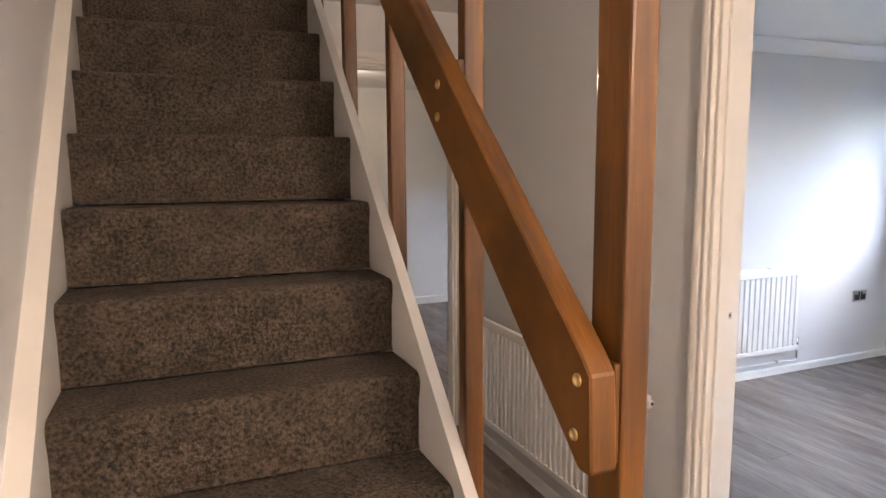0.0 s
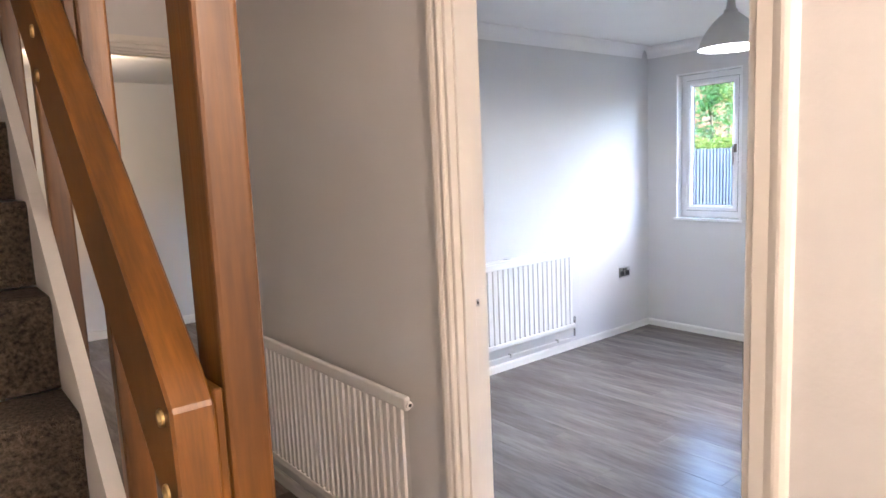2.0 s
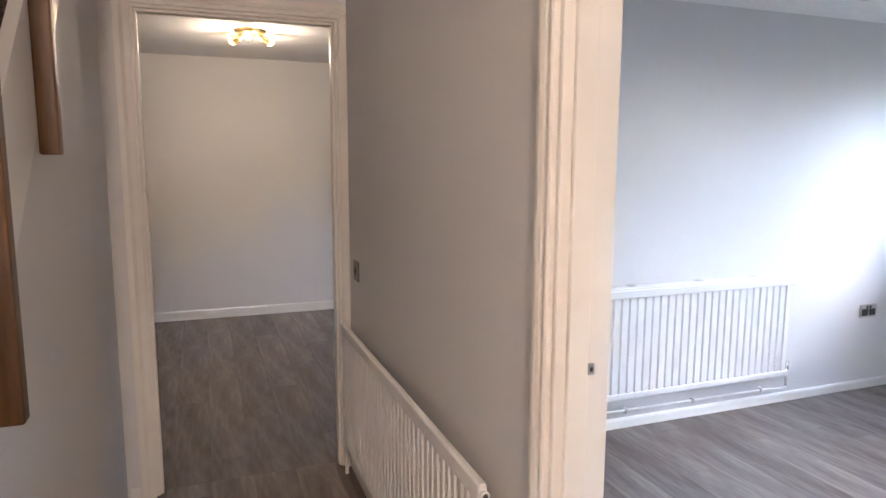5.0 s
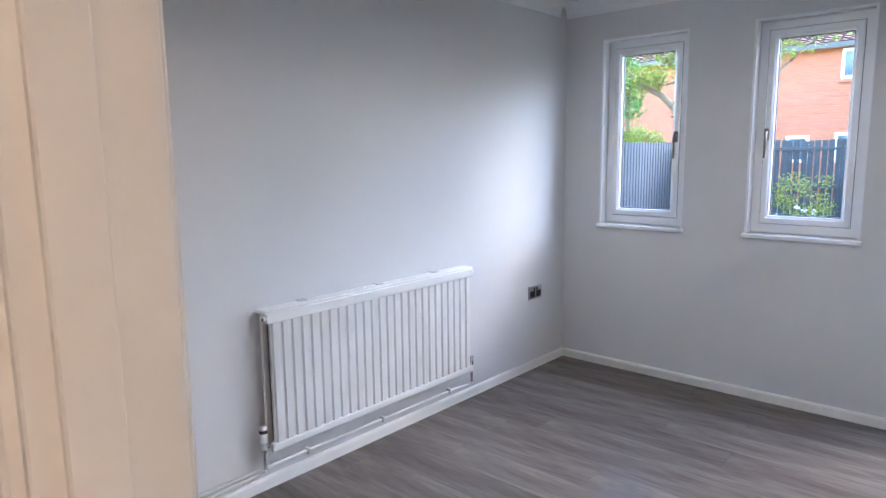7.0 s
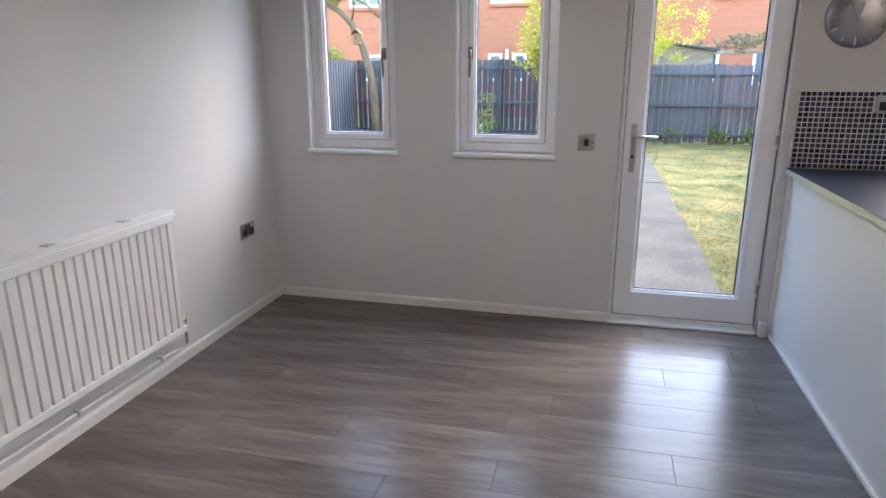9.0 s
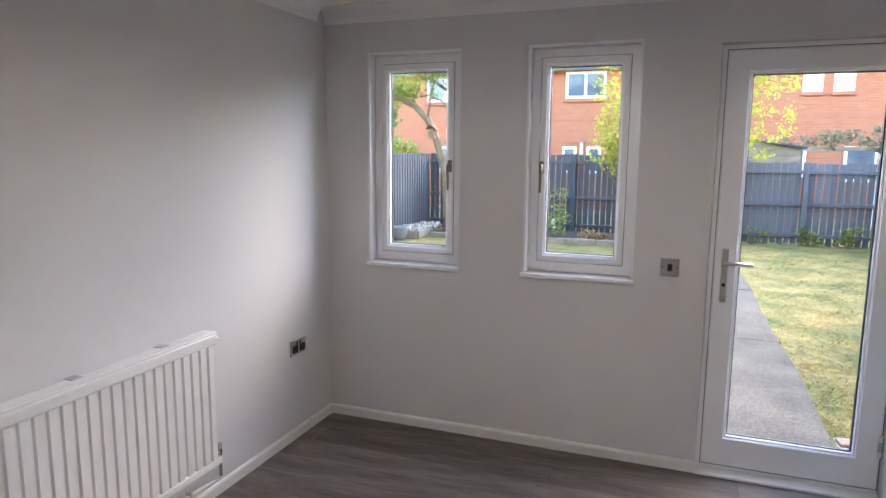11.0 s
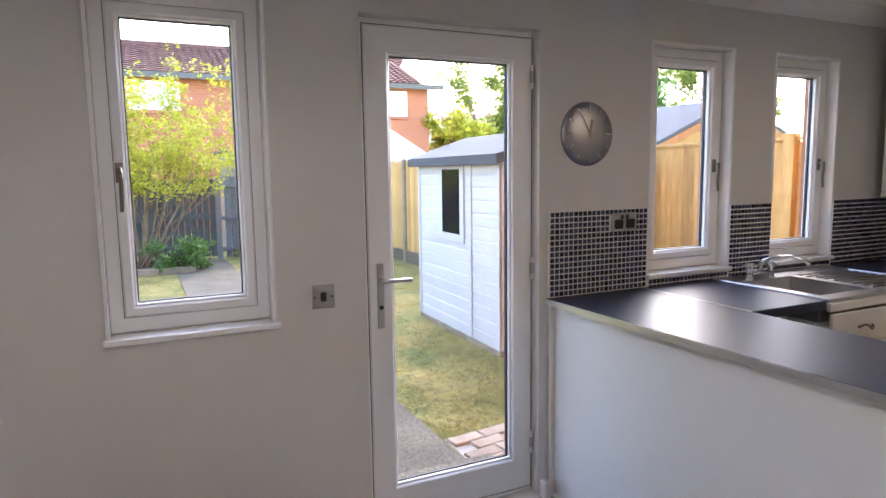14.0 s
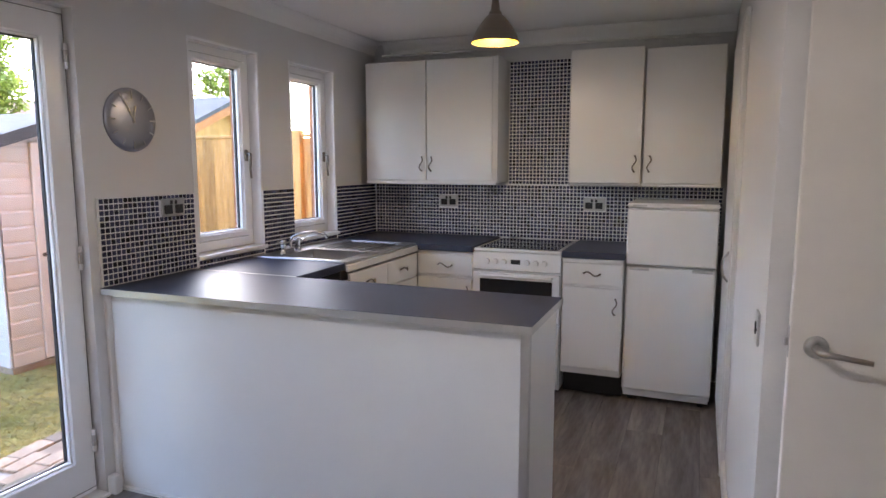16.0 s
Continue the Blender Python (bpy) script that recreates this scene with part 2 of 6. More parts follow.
def add_tube(bm, pts, radii, seg=10):
    """A tube along points, its radius given at each."""
    pts = [Vector(p) for p in pts]
    if not isinstance(radii, (list, tuple)):
        radii = [radii] * len(pts)
    rings = []
    for i, p in enumerate(pts):
        d = (pts[min(i + 1, len(pts) - 1)] - pts[max(i - 1, 0)]).normalized()
        side = d.orthogonal().normalized() if i == 0 else (rings_side - d * rings_side.dot(d)).normalized()
        rings_side = side
        up = d.cross(side)
        rings.append([bm.verts.new(p + (side * math.cos(2 * math.pi * k / seg) + up * math.sin(2 * math.pi * k / seg)) * radii[i]) for k in range(seg)])
    for a, b in zip(rings, rings[1:]):
        for k in range(seg):
            bm.faces.new((a[k], a[(k + 1) % seg], b[(k + 1) % seg], b[k]))
    bm.faces.new(rings[0][::-1])
    bm.faces.new(rings[-1])
    return bm


def tube(pts, radii, seg=10):
    return add_tube(bmesh.new(), pts, radii, seg)


def add_prism(bm, poly, axis, a, b):
    """A polygon drawn across an axis ('x', 'y' or 'z') and drawn out from a to b."""
    def at(u, v, w):
        return {"x": (w, u, v), "y": (u, w, v), "z": (u, v, w)}[axis]
    lo = [bm.verts.new(at(u, v, a)) for u, v in poly]
    hi = [bm.verts.new(at(u, v, b)) for u, v in poly]
    bm.faces.new(lo)
    bm.faces.new(hi[::-1])
    for i in range(len(poly)):
        j = (i + 1) % len(poly)
        bm.faces.new((lo[j], lo[i], hi[i], hi[j]))
    bmesh.ops.recalc_face_normals(bm, faces=bm.faces)
    return bm


def prism(poly, axis, a, b):
    return add_prism(bmesh.new(), poly, axis, a, b)


def wall_mesh(axis, a, b, u0, u1, z0, z1, holes=()):
    """A wall between the planes a and b across 'x' or 'y', running u0..u1, z0..z1, with openings (u0, u1, z0, z1) through it."""
    us = sorted({u0, u1, *[h[0] for h in holes], *[h[1] for h in holes]})
    zs = sorted({z0, z1, *[h[2] for h in holes], *[h[3] for h in holes]})
    us, zs = [u for u in us if u0 <= u <= u1], [z for z in zs if z0 <= z <= z1]

    def solid(i, j):
        if i < 0 or j < 0 or i >= len(us) - 1 or j >= len(zs) - 1:
            return False
        u, z = (us[i] + us[i + 1]) / 2, (zs[j] + zs[j + 1]) / 2
        return not any(h[0] < u < h[1] and h[2] < z < h[3] for h in holes)
    bm = bmesh.new()

    def quad(*ps):
        bm.faces.new([bm.verts.new((p[0], p[1], p[2]) if axis == "x" else (p[1], p[0], p[2])) for p in ps])
    for i in range(len(us) - 1):
        for j in range(len(zs) - 1):
            if not solid(i, j):
                continue
            p, q, r, s = us[i], us[i + 1], zs[j], zs[j + 1]
            quad((a, p, r), (a, q, r), (a, q, s), (a, p, s))
            quad((b, p, r), (b, q, r), (b, q, s), (b, p, s))
            if not solid(i - 1, j):
                quad((a, p, r), (b, p, r), (b, p, s), (a, p, s))
            if not solid(i + 1, j):
                quad((a, q, r), (b, q, r), (b, q, s), (a, q, s))
            if not solid(i, j - 1):
                quad((a, p, r), (a, q, r), (b, q, r), (b, p, r))
            if not solid(i, j + 1):
                quad((a, p, s), (a, q, s), (b, q, s), (b, p, s))
    bmesh.ops.remove_doubles(bm, verts=bm.verts, dist=1e-5)
    bmesh.ops.recalc_face_normals(bm, faces=bm.faces)
    return bm


# ---- plan ----
EX, EXO = 5.08, 5.265          # garden wall, inner and outer face
NY = 3.115                    # dining room north wall
SY = -2.30                    # kitchen south wall
HW0, HW1 = 1.43, 1.545        # partition between hall and dining room
KW = 2.555                    # kitchen west wall
CH = 2.34                     # ceiling height
LN = 6.46                     # living room far wall
GZ = -0.12                    # garden level
HX = -0.375                   # stair wall
W1, W2 = (2.318, 2.842, 0.945, 2.085), (1.412, 1.948, 0.945, 2.085)
W3, W4 = (-0.880, -0.352, 0.975, 2.055), (-1.695, -1.190, 0.975, 2.055)
BD = (0.272, 1.064, 0.0, 2.06)
LW = (4.6, 5.4, 1.0, 2.0)

inner = EX + 0.13
setting("wall_east", wall_mesh("x", EX, inner, SY - 0.25, LN + 0.25, -0.05, 2.6, (W1, W2, W3, W4, BD, LW)), M_WALL, "white painted garden wall with windows and a glazed door", "wall")
setting("wall_north", wall_mesh("y", NY, NY + 0.175, HW0, EX, 0, 2.6), M_WALL, "white painted dining room wall behind the radiator", "wall")
setting("wall_south", wall_mesh("y", SY - 0.25, SY, -1.2, EX, 0, 2.6), M_WALL, "white painted kitchen wall behind the units", "wall")
setting("wall_partition", wall_mesh("x", HW0, HW1, -1.6, NY, 0, 2.6, ((0.50, 1.36, 0.0, 2.03),)), M_WALL, "white partition wall with a doorway between hall and dining room", "wall")
setting("wall_kitchen_west", wall_mesh("x", KW - 0.1, KW, SY, 0.46, 0, 2.6), M_WALL, "white kitchen side wall with a cupboard door", "wall")
setting("wall_cupboard", wall_mesh("y", 0.36, 0.46, HW1, KW - 0.1, 0, 2.6), M_WALL, "white wall beside the open door", "wall")
setting("wall_hall_north", wall_mesh("y", 3.19, 3.29, HX, HW0, 0, 5.0, ((0.575, 1.385, 0.0, 2.04),)), M_WALL, "white hall end wall with the living room doorway", "wall")
setting("wall_hall_west", wall_mesh("x", HX - 0.2, HX, -1.8, 3.19, 0, 5.0), M_WALL, "white wall beside the stairs", "wall")
setting("wall_hall_south", wall_mesh("y", -1.8, -1.6, HX, HW0, 0, 5.0), M_WALL, "plain white wall closing the hall", "wall")
setting("wall_living_west", wall_mesh("x", -1.4, -1.2, 3.19, LN + 0.25, 0, 2.6), M_WALL, "plain white living room side wall", "wall")
setting("wall_living_north", wall_mesh("y", LN, LN + 0.25, -1.2, EX, 0, 2.6), M_WALL, "white living room far wall", "wall")
setting("wall_living_south", wall_mesh("y", 3.19, 3.29, -1.2, HX - 0.2, 0, 2.6), M_WALL, "plain white living room wall", "wall")
setting("wall_landing", wall_mesh("x", 0.52, 0.62, -1.6, 3.19, 2.62, 5.0), M_WALL, "plain white wall above the stairwell", "wall")
setting("ceiling_dining", box(HW1, EX, SY, NY, CH, CH + 0.2), M_CEIL, "white painted dining room and kitchen ceiling", "ceiling")
setting("ceiling_living", box(-1.2, EX, 3.29, LN, 2.335, 2.6), M_CEIL, "white painted living room ceiling", "ceiling")
setting("ceiling_hall", box(0.52, HW0, -1.6, 3.19, CH, CH + 0.28), M_CEIL, "white painted hall ceiling", "ceiling")
setting("ceiling_landing", box(HX, HW0, -1.8, 3.29, 5.0, 5.2), M_CEIL, "plain ceiling above the stairs", "ceiling")
# Unseen roof and upper storey, added so that the house blocks light.
setting("roof_slab", box(-1.5, EXO + 0.3, SY - 0.5, LN + 0.5, 5.3, 5.5), M_FELT, "unseen plain dark roof added to keep light out", "roof")
setting("wall_upper_east", box(EX + 0.02, EXO, SY - 0.25, LN + 0.25, 2.62, 5.3), M_BRICK_IN, "unseen brick upper storey added to block light", "wall")
setting("wall_outer_leaf", wall_mesh("x", inner + 0.004, EXO, SY - 0.25, LN + 0.25, -0.3, 2.62, ((W1[0] + 0.015, W1[1] - 0.015, W1[2] + 0.01, W1[3] - 0.015), (W2[0] + 0.015, W2[1] - 0.015, W2[2] + 0.01, W2[3] - 0.015), (W3[0] + 0.015, W3[1] - 0.015, W3[2] + 0.01, W3[3] - 0.015), (W4[0] + 0.015, W4[1] - 0.015, W4[2] + 0.01, W4[3] - 0.015), (BD[0] + 0.01, BD[1] - 0.01, -0.02, 2.05), LW)), M_BRICK_IN, "orange brick outer leaf of the house wall", "wall")
floor = setting("floor", box(-1.2, EX, SY, LN, -0.12, -0.008), M_SUBFLOOR, "grey oak laminate plank floor through hall, living and dining rooms", "floor")


def cove_profile(w, s, z, r=0.085):
    """The hollow corner moulding: w the wall plane, s the way into the room."""
    curve = [(w + s * r * (1 - math.cos(k * math.pi / 12)) * 0.92 + s * 0.006, z - r + r * math.sin(k * math.pi / 12) * 0.92 + 0.006) for k in range(7)]
    return [(w, z), (w, z - r), (w + s * 0.006, z - r)] + curve[1:] + [(w + s * r, z - 0.006), (w + s * r, z)]


setting("coving_east", prism(cove_profile(EX, -1, CH), "y", SY, NY), M_CEIL, "white plaster coving along the garden wall", "coving")
setting("coving_south", prism(cove_profile(SY, 1, CH), "x", KW, EX - 0.09), M_CEIL, "white plaster coving above the kitchen units", "coving")
setting("coving_north", prism(cove_profile(NY, -1, CH), "x", HW1, EX - 0.09), M_CEIL, "white plaster coving above the radiator wall", "coving")


# ---- skirting, architraves, door linings ----
def skirting(name, axis, w, s, a, b, h=0.056, t=0.014):
    poly = [(w, 0.0), (w + s * t, 0.0), (w + s * t, h - 0.012), (w + s * (t - 0.004), h - 0.004), (w + s * 0.004, h), (w, h)]
    return setting(name, prism(poly, axis, a, b), M_GLOSS, "white gloss painted wooden skirting board", "skirting")


skirting("baseboard_north", "x", NY, -1, HW1 + 0.06, EX)
skirting("baseboard_east", "y", EX, -1, BD[1] - 0.02, NY - 0.015)
skirting("baseboard_hall", "y", HW0, -1, 1.43, 3.19)
skirting("baseboard_hall_end", "x", 3.19, -1, 0.47, 0.51)
skirting("baseboard_living", "x", LN, -1, -1.2, EX, 0.085)
skirting("baseboard_kitchen", "y", KW, 1, -0.88, 0.46, 0.09)


def architrave(name, axis, w, s, u_in, way, z1, label, head_to=None):
    """A moulded casing leg: w the wall face, s out of it, u_in its inner edge, way the direction away from the opening."""
    prof = [(0.006, 0.0), (0.006, 0.013), (0.011, 0.017), (0.019, 0.017), (0.023, 0.011), (0.030, 0.011), (0.034, 0.016), (0.046, 0.019), (0.056, 0.019), (0.062, 0.014), (0.062, 0.0)]
    poly = [(w + s * d, u_in + way * u) if axis == "x" else (u_in + way * u, w + s * d) for u, d in prof]
    leg = setting(name, prism(poly, "z", 0.0, z1 + 0.062), M_CREAM, label, "architrave")
    return leg


CASE = "moulded off-white gloss door casing"
architrave("trim_hall_far", "x", HW0, -1, 1.36, 1, 2.03, CASE)
setting("trim_hall_near", prism([(HW0, 0.494), (HW0 - 0.010, 0.494), (HW0 - 0.011, 0.466), (HW0 - 0.014, 0.458), (HW0 - 0.0165, 0.450), (HW0 - 0.0165, 0.444), (HW0 - 0.014, 0.436), (HW0 - 0.008, 0.428), (HW0, 0.424)], "z", 0.0, 2.09), M_CREAM, "off-white gloss door casing with a rounded bead", "architrave")
architrave("trim_dining_far", "x", HW1, 1, 1.36, 1, 2.03, CASE)
setting("trim_hall_head", prism([(HW0, 2.036), (HW0 - 0.017, 2.036), (HW0 - 0.017, 2.05), (HW0 - 0.011, 2.06), (HW0 - 0.019, 2.075), (HW0 - 0.019, 2.09), (HW0, 2.09)], "y", 0.50, 1.36), M_CREAM, CASE, "architrave")
setting("trim_living_head", prism([(3.19, 2.044), (3.173, 2.044), (3.173, 2.06), (3.179, 2.066), (3.172, 2.078), (3.172, 2.10), (3.19, 2.10)], "x", 0.515, 1.425), M_CREAM, CASE, "architrave")
setting("trim_living_right", prism([(1.389, 3.19), (1.389, 3.173), (1.40, 3.170), (1.425, 3.172), (1.427, 3.19)], "z", 0, 2.044), M_CREAM, CASE, "architrave")
setting("trim_living_left", prism([(0.571, 3.19), (0.571, 3.174), (0.55, 3.170), (0.535, 3.176), (0.515, 3.172), (0.512, 3.19)], "z", 0, 2.044), M_CREAM, CASE, "architrave")


def lining(name, axis, a, b, u0, u1, z1, label, t=0.028):
    """Door lining boards with a stop, inside an opening; each board is a part."""
    ln = tagged(new(name), label, "door frame", "", "structure")
    mid = a + (b - a) * 0.55
    for piece, lo, hi, d, gap in (("jamb", a, b, t * 0.5, 0.0), ("door_stop", mid - 0.045, mid, t * 0.5 + 0.012, t * 0.5)):
        for u, way in ((u0, 1), (u1, -1)):
            p = sorted((u + way * gap, u + way * d))
            part(piece, box(lo, hi, p[0], p[1], 0, z1 - d, 0.002) if axis == "x" else box(p[0], p[1], lo, hi, 0, z1 - d, 0.002), M_CREAM, ln)
        ends = (u0 + gap, u1 - gap)
        part("head" if piece == "jamb" else "head_stop", box(lo, hi, ends[0], ends[1], z1 - d, z1 - gap, 0.002) if axis == "x" else box(ends[0], ends[1], lo, hi, z1 - d, z1 - gap, 0.002), M_CREAM, ln)
    return ln


lin = lining("door_lining_1", "x", HW0 - 0.004, HW1 + 0.004, 0.496, 1.364, 2.034, "off-white gloss door lining with a steel strike plate")
lining("door_lining_2", "y", 3.186, 3.294, 0.571, 1.389, 2.044, "off-white gloss lining of the living room doorway")
strike = part("strike_plate", box(1.496, 1.512, 1.344, 1.3495, 1.030, 1.052, 0.001), M_STEEL, lin, "steel strike plate")
# No recess is cut: its shade is a black patch on the plate.
part("latch_hole", box(1.5015, 1.5065, 1.3425, 1.3438, 1.037, 1.045), M_BLACK, strike, "black patch for the shade of the latch recess")

# ---- windows ----
def frame_ring(x0, x1, y0, y1, z0, z1, w, bevel=0.006, wb=None):
    """A mitred frame round a rectangle in the garden wall, its room-side edges eased; wb: the depth of its lower rail."""
    bm = bmesh.new()
    wb = wb or w
    b = min(bevel, w * 0.4)
    prof = [(0.0, 0.0, x1), (0.0, 0.0, x0 + b), (b, b, x0), (w - b, wb - b, x0), (w, wb, x0 + b), (w, wb, x1)]
    loops = []
    for i, ib, x in prof:
        loops.append([bm.verts.new(p) for p in ((x, y0 + i, z0 + ib), (x, y1 - i, z0 + ib), (x, y1 - i, z1 - i), (x, y0 + i, z1 - i))])
    for p, q in zip(loops, loops[1:] + loops[:1]):
        for k in range(4):
            bm.faces.new((p[k], p[(k + 1) % 4], q[(k + 1) % 4], q[k]))
    bmesh.ops.remove_doubles(bm, verts=bm.verts, dist=1e-6)
    bmesh.ops.recalc_face_normals(bm, faces=bm.faces)
    return bm


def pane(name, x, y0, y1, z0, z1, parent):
    ob = part(name, box(x - 0.003, x + 0.003, y0, y1, z0, z1), M_GLASS, parent, "grey-tinted double-glazed pane dimming garden and daylight")
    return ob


def window(name, hole, handle_y, label):
    y0, y1, z0, z1 = hole
    fx = EX + 0.062
    w = tagged(new(name), label, "window", "", "structure")
    # painted reveal with a rounded lip that stands a little proud of the plaster
    rv = bmesh.new()
    for a, b in ((y0 - 0.009, y0 + 0.004), (y1 - 0.004, y1 + 0.009)):
        add_box(rv, EX - 0.005, EX - 0.0006, a, b, z0 + 0.0015, z1 + 0.009, 0.0015)
    add_box(rv, EX - 0.005, EX - 0.0006, y0 + 0.004, y1 - 0.004, z1 - 0.004, z1 + 0.009, 0.0015)
    for a, b in ((y0 + 0.0005, y0 + 0.004), (y1 - 0.004, y1 - 0.0005)):
        add_box(rv, EX - 0.0006, fx, a, b, z0 + 0.0015, z1 - 0.0005)
    add_box(rv, EX - 0.0006, fx, y0 + 0.004, y1 - 0.004, z1 - 0.004, z1 - 0.0005)
    part("reveal_lining", rv, M_UPVC, w, "white gloss painted window reveal")
    part("window_frame", frame_ring(fx, fx + 0.065, y0 + 0.002, y1 - 0.002, z0 + 0.002, z1 - 0.002, 0.058, 0.005, 0.066), M_UPVC, w)
    sash = part("sash", frame_ring(fx - 0.012, fx + 0.05, y0 + 0.050, y1 - 0.050, z0 + 0.056, z1 - 0.050, 0.036, 0.007), M_UPVC, w)
    part("sash_joint", frame_ring(fx - 0.0008, fx + 0.004, y0 + 0.0478, y1 - 0.0478, z0 + 0.0538, z1 - 0.0478, 0.004, 0), M_GASKET, w, "dark joint round the sash")
    part("bead", frame_ring(fx - 0.002, fx + 0.02, y0 + 0.084, y1 - 0.084, z0 + 0.090, z1 - 0.084, 0.010, 0.004), M_UPVC, sash)
    part("gasket", frame_ring(fx + 0.021, fx + 0.036, y0 + 0.083, y1 - 0.083, z0 + 0.089, z1 - 0.083, 0.015, 0), M_GASKET, sash, "black rubber gasket")
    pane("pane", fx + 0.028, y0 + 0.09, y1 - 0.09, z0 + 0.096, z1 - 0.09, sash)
    part("window_sill", box(EX - 0.026, fx, y0 - 0.018, y1 + 0.018, z0 - 0.022, z0 + 0.001, 0.005, 2), M_UPVC, w, "white painted window board")
    zc = (z0 + z1) / 2 - 0.03
    # Chrome handle given a darker colour for its look against the daylight.
    hb = add_box(bmesh.new(), fx - 0.024, fx - 0.014, handle_y - 0.013, handle_y + 0.013, zc - 0.03, zc + 0.035, 0.004, 2)
    part("handle_base", hb, M_PLATE, sash, "chrome handle base, coloured dark as against the light")
    side = -1 if handle_y < (y0 + y1) / 2 else 1
    part("handle", tube([(fx - 0.026, handle_y, zc + 0.012), (fx - 0.046, handle_y, zc + 0.012), (fx - 0.050, handle_y - side * 0.004, zc - 0.02), (fx - 0.046, handle_y - side * 0.002, zc - 0.07), (fx - 0.05, handle_y, zc - 0.125)], [0.009, 0.009, 0.008, 0.007, 0.006], 8), M_PLATE, sash, "chrome casement handle, coloured dark as against the light", True)
    return w


window("window_1", W1, W1[0] + 0.066, "narrow white casement window with a chrome handle")
window("window_2", W2, W2[1] - 0.066, "narrow white casement window with a chrome handle")
window("window_3", W3, W3[0] + 0.066, "narrow white kitchen casement window beside the mosaic tiles")
window("window_4", W4, W4[0] + 0.066, "narrow white kitchen casement window above the sink")
lw = tagged(new("window_5"), "white living room window", "window", "", "structure")
part("window_frame", frame_ring(EX + 0.06, EX + 0.13, LW[0], LW[1], LW[2], LW[3], 0.07, 0.005), M_UPVC, lw)
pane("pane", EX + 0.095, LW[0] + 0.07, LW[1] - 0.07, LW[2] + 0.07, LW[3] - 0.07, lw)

# ---- garden door ----
gd = tagged(new("door_1"), "white glazed back door with a chrome lever handle", "door", "", "structure")
dx = EX + 0.055
d0, d1, dz = BD[0] + 0.0005, BD[1] - 0.0005, BD[3] - 0.0005
part("door_frame", frame_ring(dx, dx + 0.075, d0, d1, 0.0, dz, 0.034, 0.004, 0.03), M_UPVC, gd)
e0, e1, e2 = d0 + 0.005, d1 - 0.028, dz - 0.026
leaf = part("door_leaf", frame_ring(dx - 0.008, dx + 0.055, e0, e1, 0.034, e2, 0.100, 0.006, 0.145), M_UPVC, gd)
part("leaf_joint", frame_ring(dx - 0.001, dx + 0.004, e0 - 0.003, e1 + 0.003, 0.031, e2 + 0.003, 0.005, 0), M_GASKET, gd, "dark joint round the door leaf")
part("bead", frame_ring(dx + 0.004, dx + 0.02, e0 + 0.098, e1 - 0.098, 0.177, e2 - 0.098, 0.012, 0.004), M_UPVC, leaf)
part("gasket", frame_ring(dx + 0.0205, dx + 0.036, e0 + 0.097, e1 - 0.097, 0.176, e2 - 0.097, 0.018, 0), M_GASKET, leaf, "black rubber gasket")
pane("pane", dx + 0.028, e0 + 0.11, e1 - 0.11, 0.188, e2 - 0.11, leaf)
hy = d1 - 0.075
plate = part("handle_plate", box(dx - 0.016, dx - 0.006, hy - 0.014, hy + 0.014, 0.86, 1.12, 0.004, 2), M_STEEL, leaf, "steel handle plate")
part("lever", tube([(dx - 0.016, hy, 1.055), (dx - 0.05, hy, 1.055), (dx - 0.055, hy - 0.02, 1.055), (dx - 0.052, hy - 0.12, 1.052)], [0.009, 0.009, 0.009, 0.008], 10), M_STEEL, plate, "steel lever", True)
part("keyhole", cyl((dx - 0.0165, hy, 0.945), (dx - 0.018, hy, 0.945), 0.009, None, 12), M_BLACK, plate, "dark lock cylinder")
for z in (0.25, 1.05, 1.87):
    hg = part("hinge", cyl((dx - 0.018, d0 + 0.012, z - 0.05), (dx - 0.018, d0 + 0.012, z + 0.05), 0.009, None, 10), M_UPVC, gd, "white flag hinge")
    part("hinge_pin", cyl((dx - 0.018, d0 + 0.012, z - 0.024), (dx - 0.018, d0 + 0.012, z + 0.024), 0.0098, None, 10), M_STEEL, hg, "steel hinge pin")
setting("threshold", box(EX - 0.028, EX + 0.10, BD[0], BD[1], 0.0, 0.016, 0.004), M_GLOSS, "white threshold bar under the back door", "threshold")
setting("door_step", box(EXO - 0.02, EXO + 0.38, 0.2, 1.13, GZ, -0.03, 0.01), M_CONCRETE, "low concrete step outside the back door", "step")

# ---- hall: stairs ----
NY5, NZ5, GO, RI = 1.271, 1.018, 0.2005, 0.1955
SX0, SX1 = -0.338, 0.440
stair = tagged(new("staircase"), "carpeted straight staircase with white strings against the hall wall", "staircase", "", "structure")


def nose(k):
    return NY5 + GO * (k - 5), NZ5 + RI * (k - 5)


def step_profile(going, rise):
    """Carpet wrapped over one step, nosing at the origin: (y, z) pairs from the back of the tread to the foot of the riser."""
    arc = [(0.024 - 0.024 * math.sin(a * math.pi / 10), -0.024 + 0.024 * math.cos(a * math.pi / 10)) for a in range(0, 6)]
    return [(going + 0.012, -0.002), (going * 0.5, 0.0)] + arc + [(0.003, -0.045), (0.012, -0.075), (0.014, -rise + 0.016), (0.008, -rise + 0.003)]


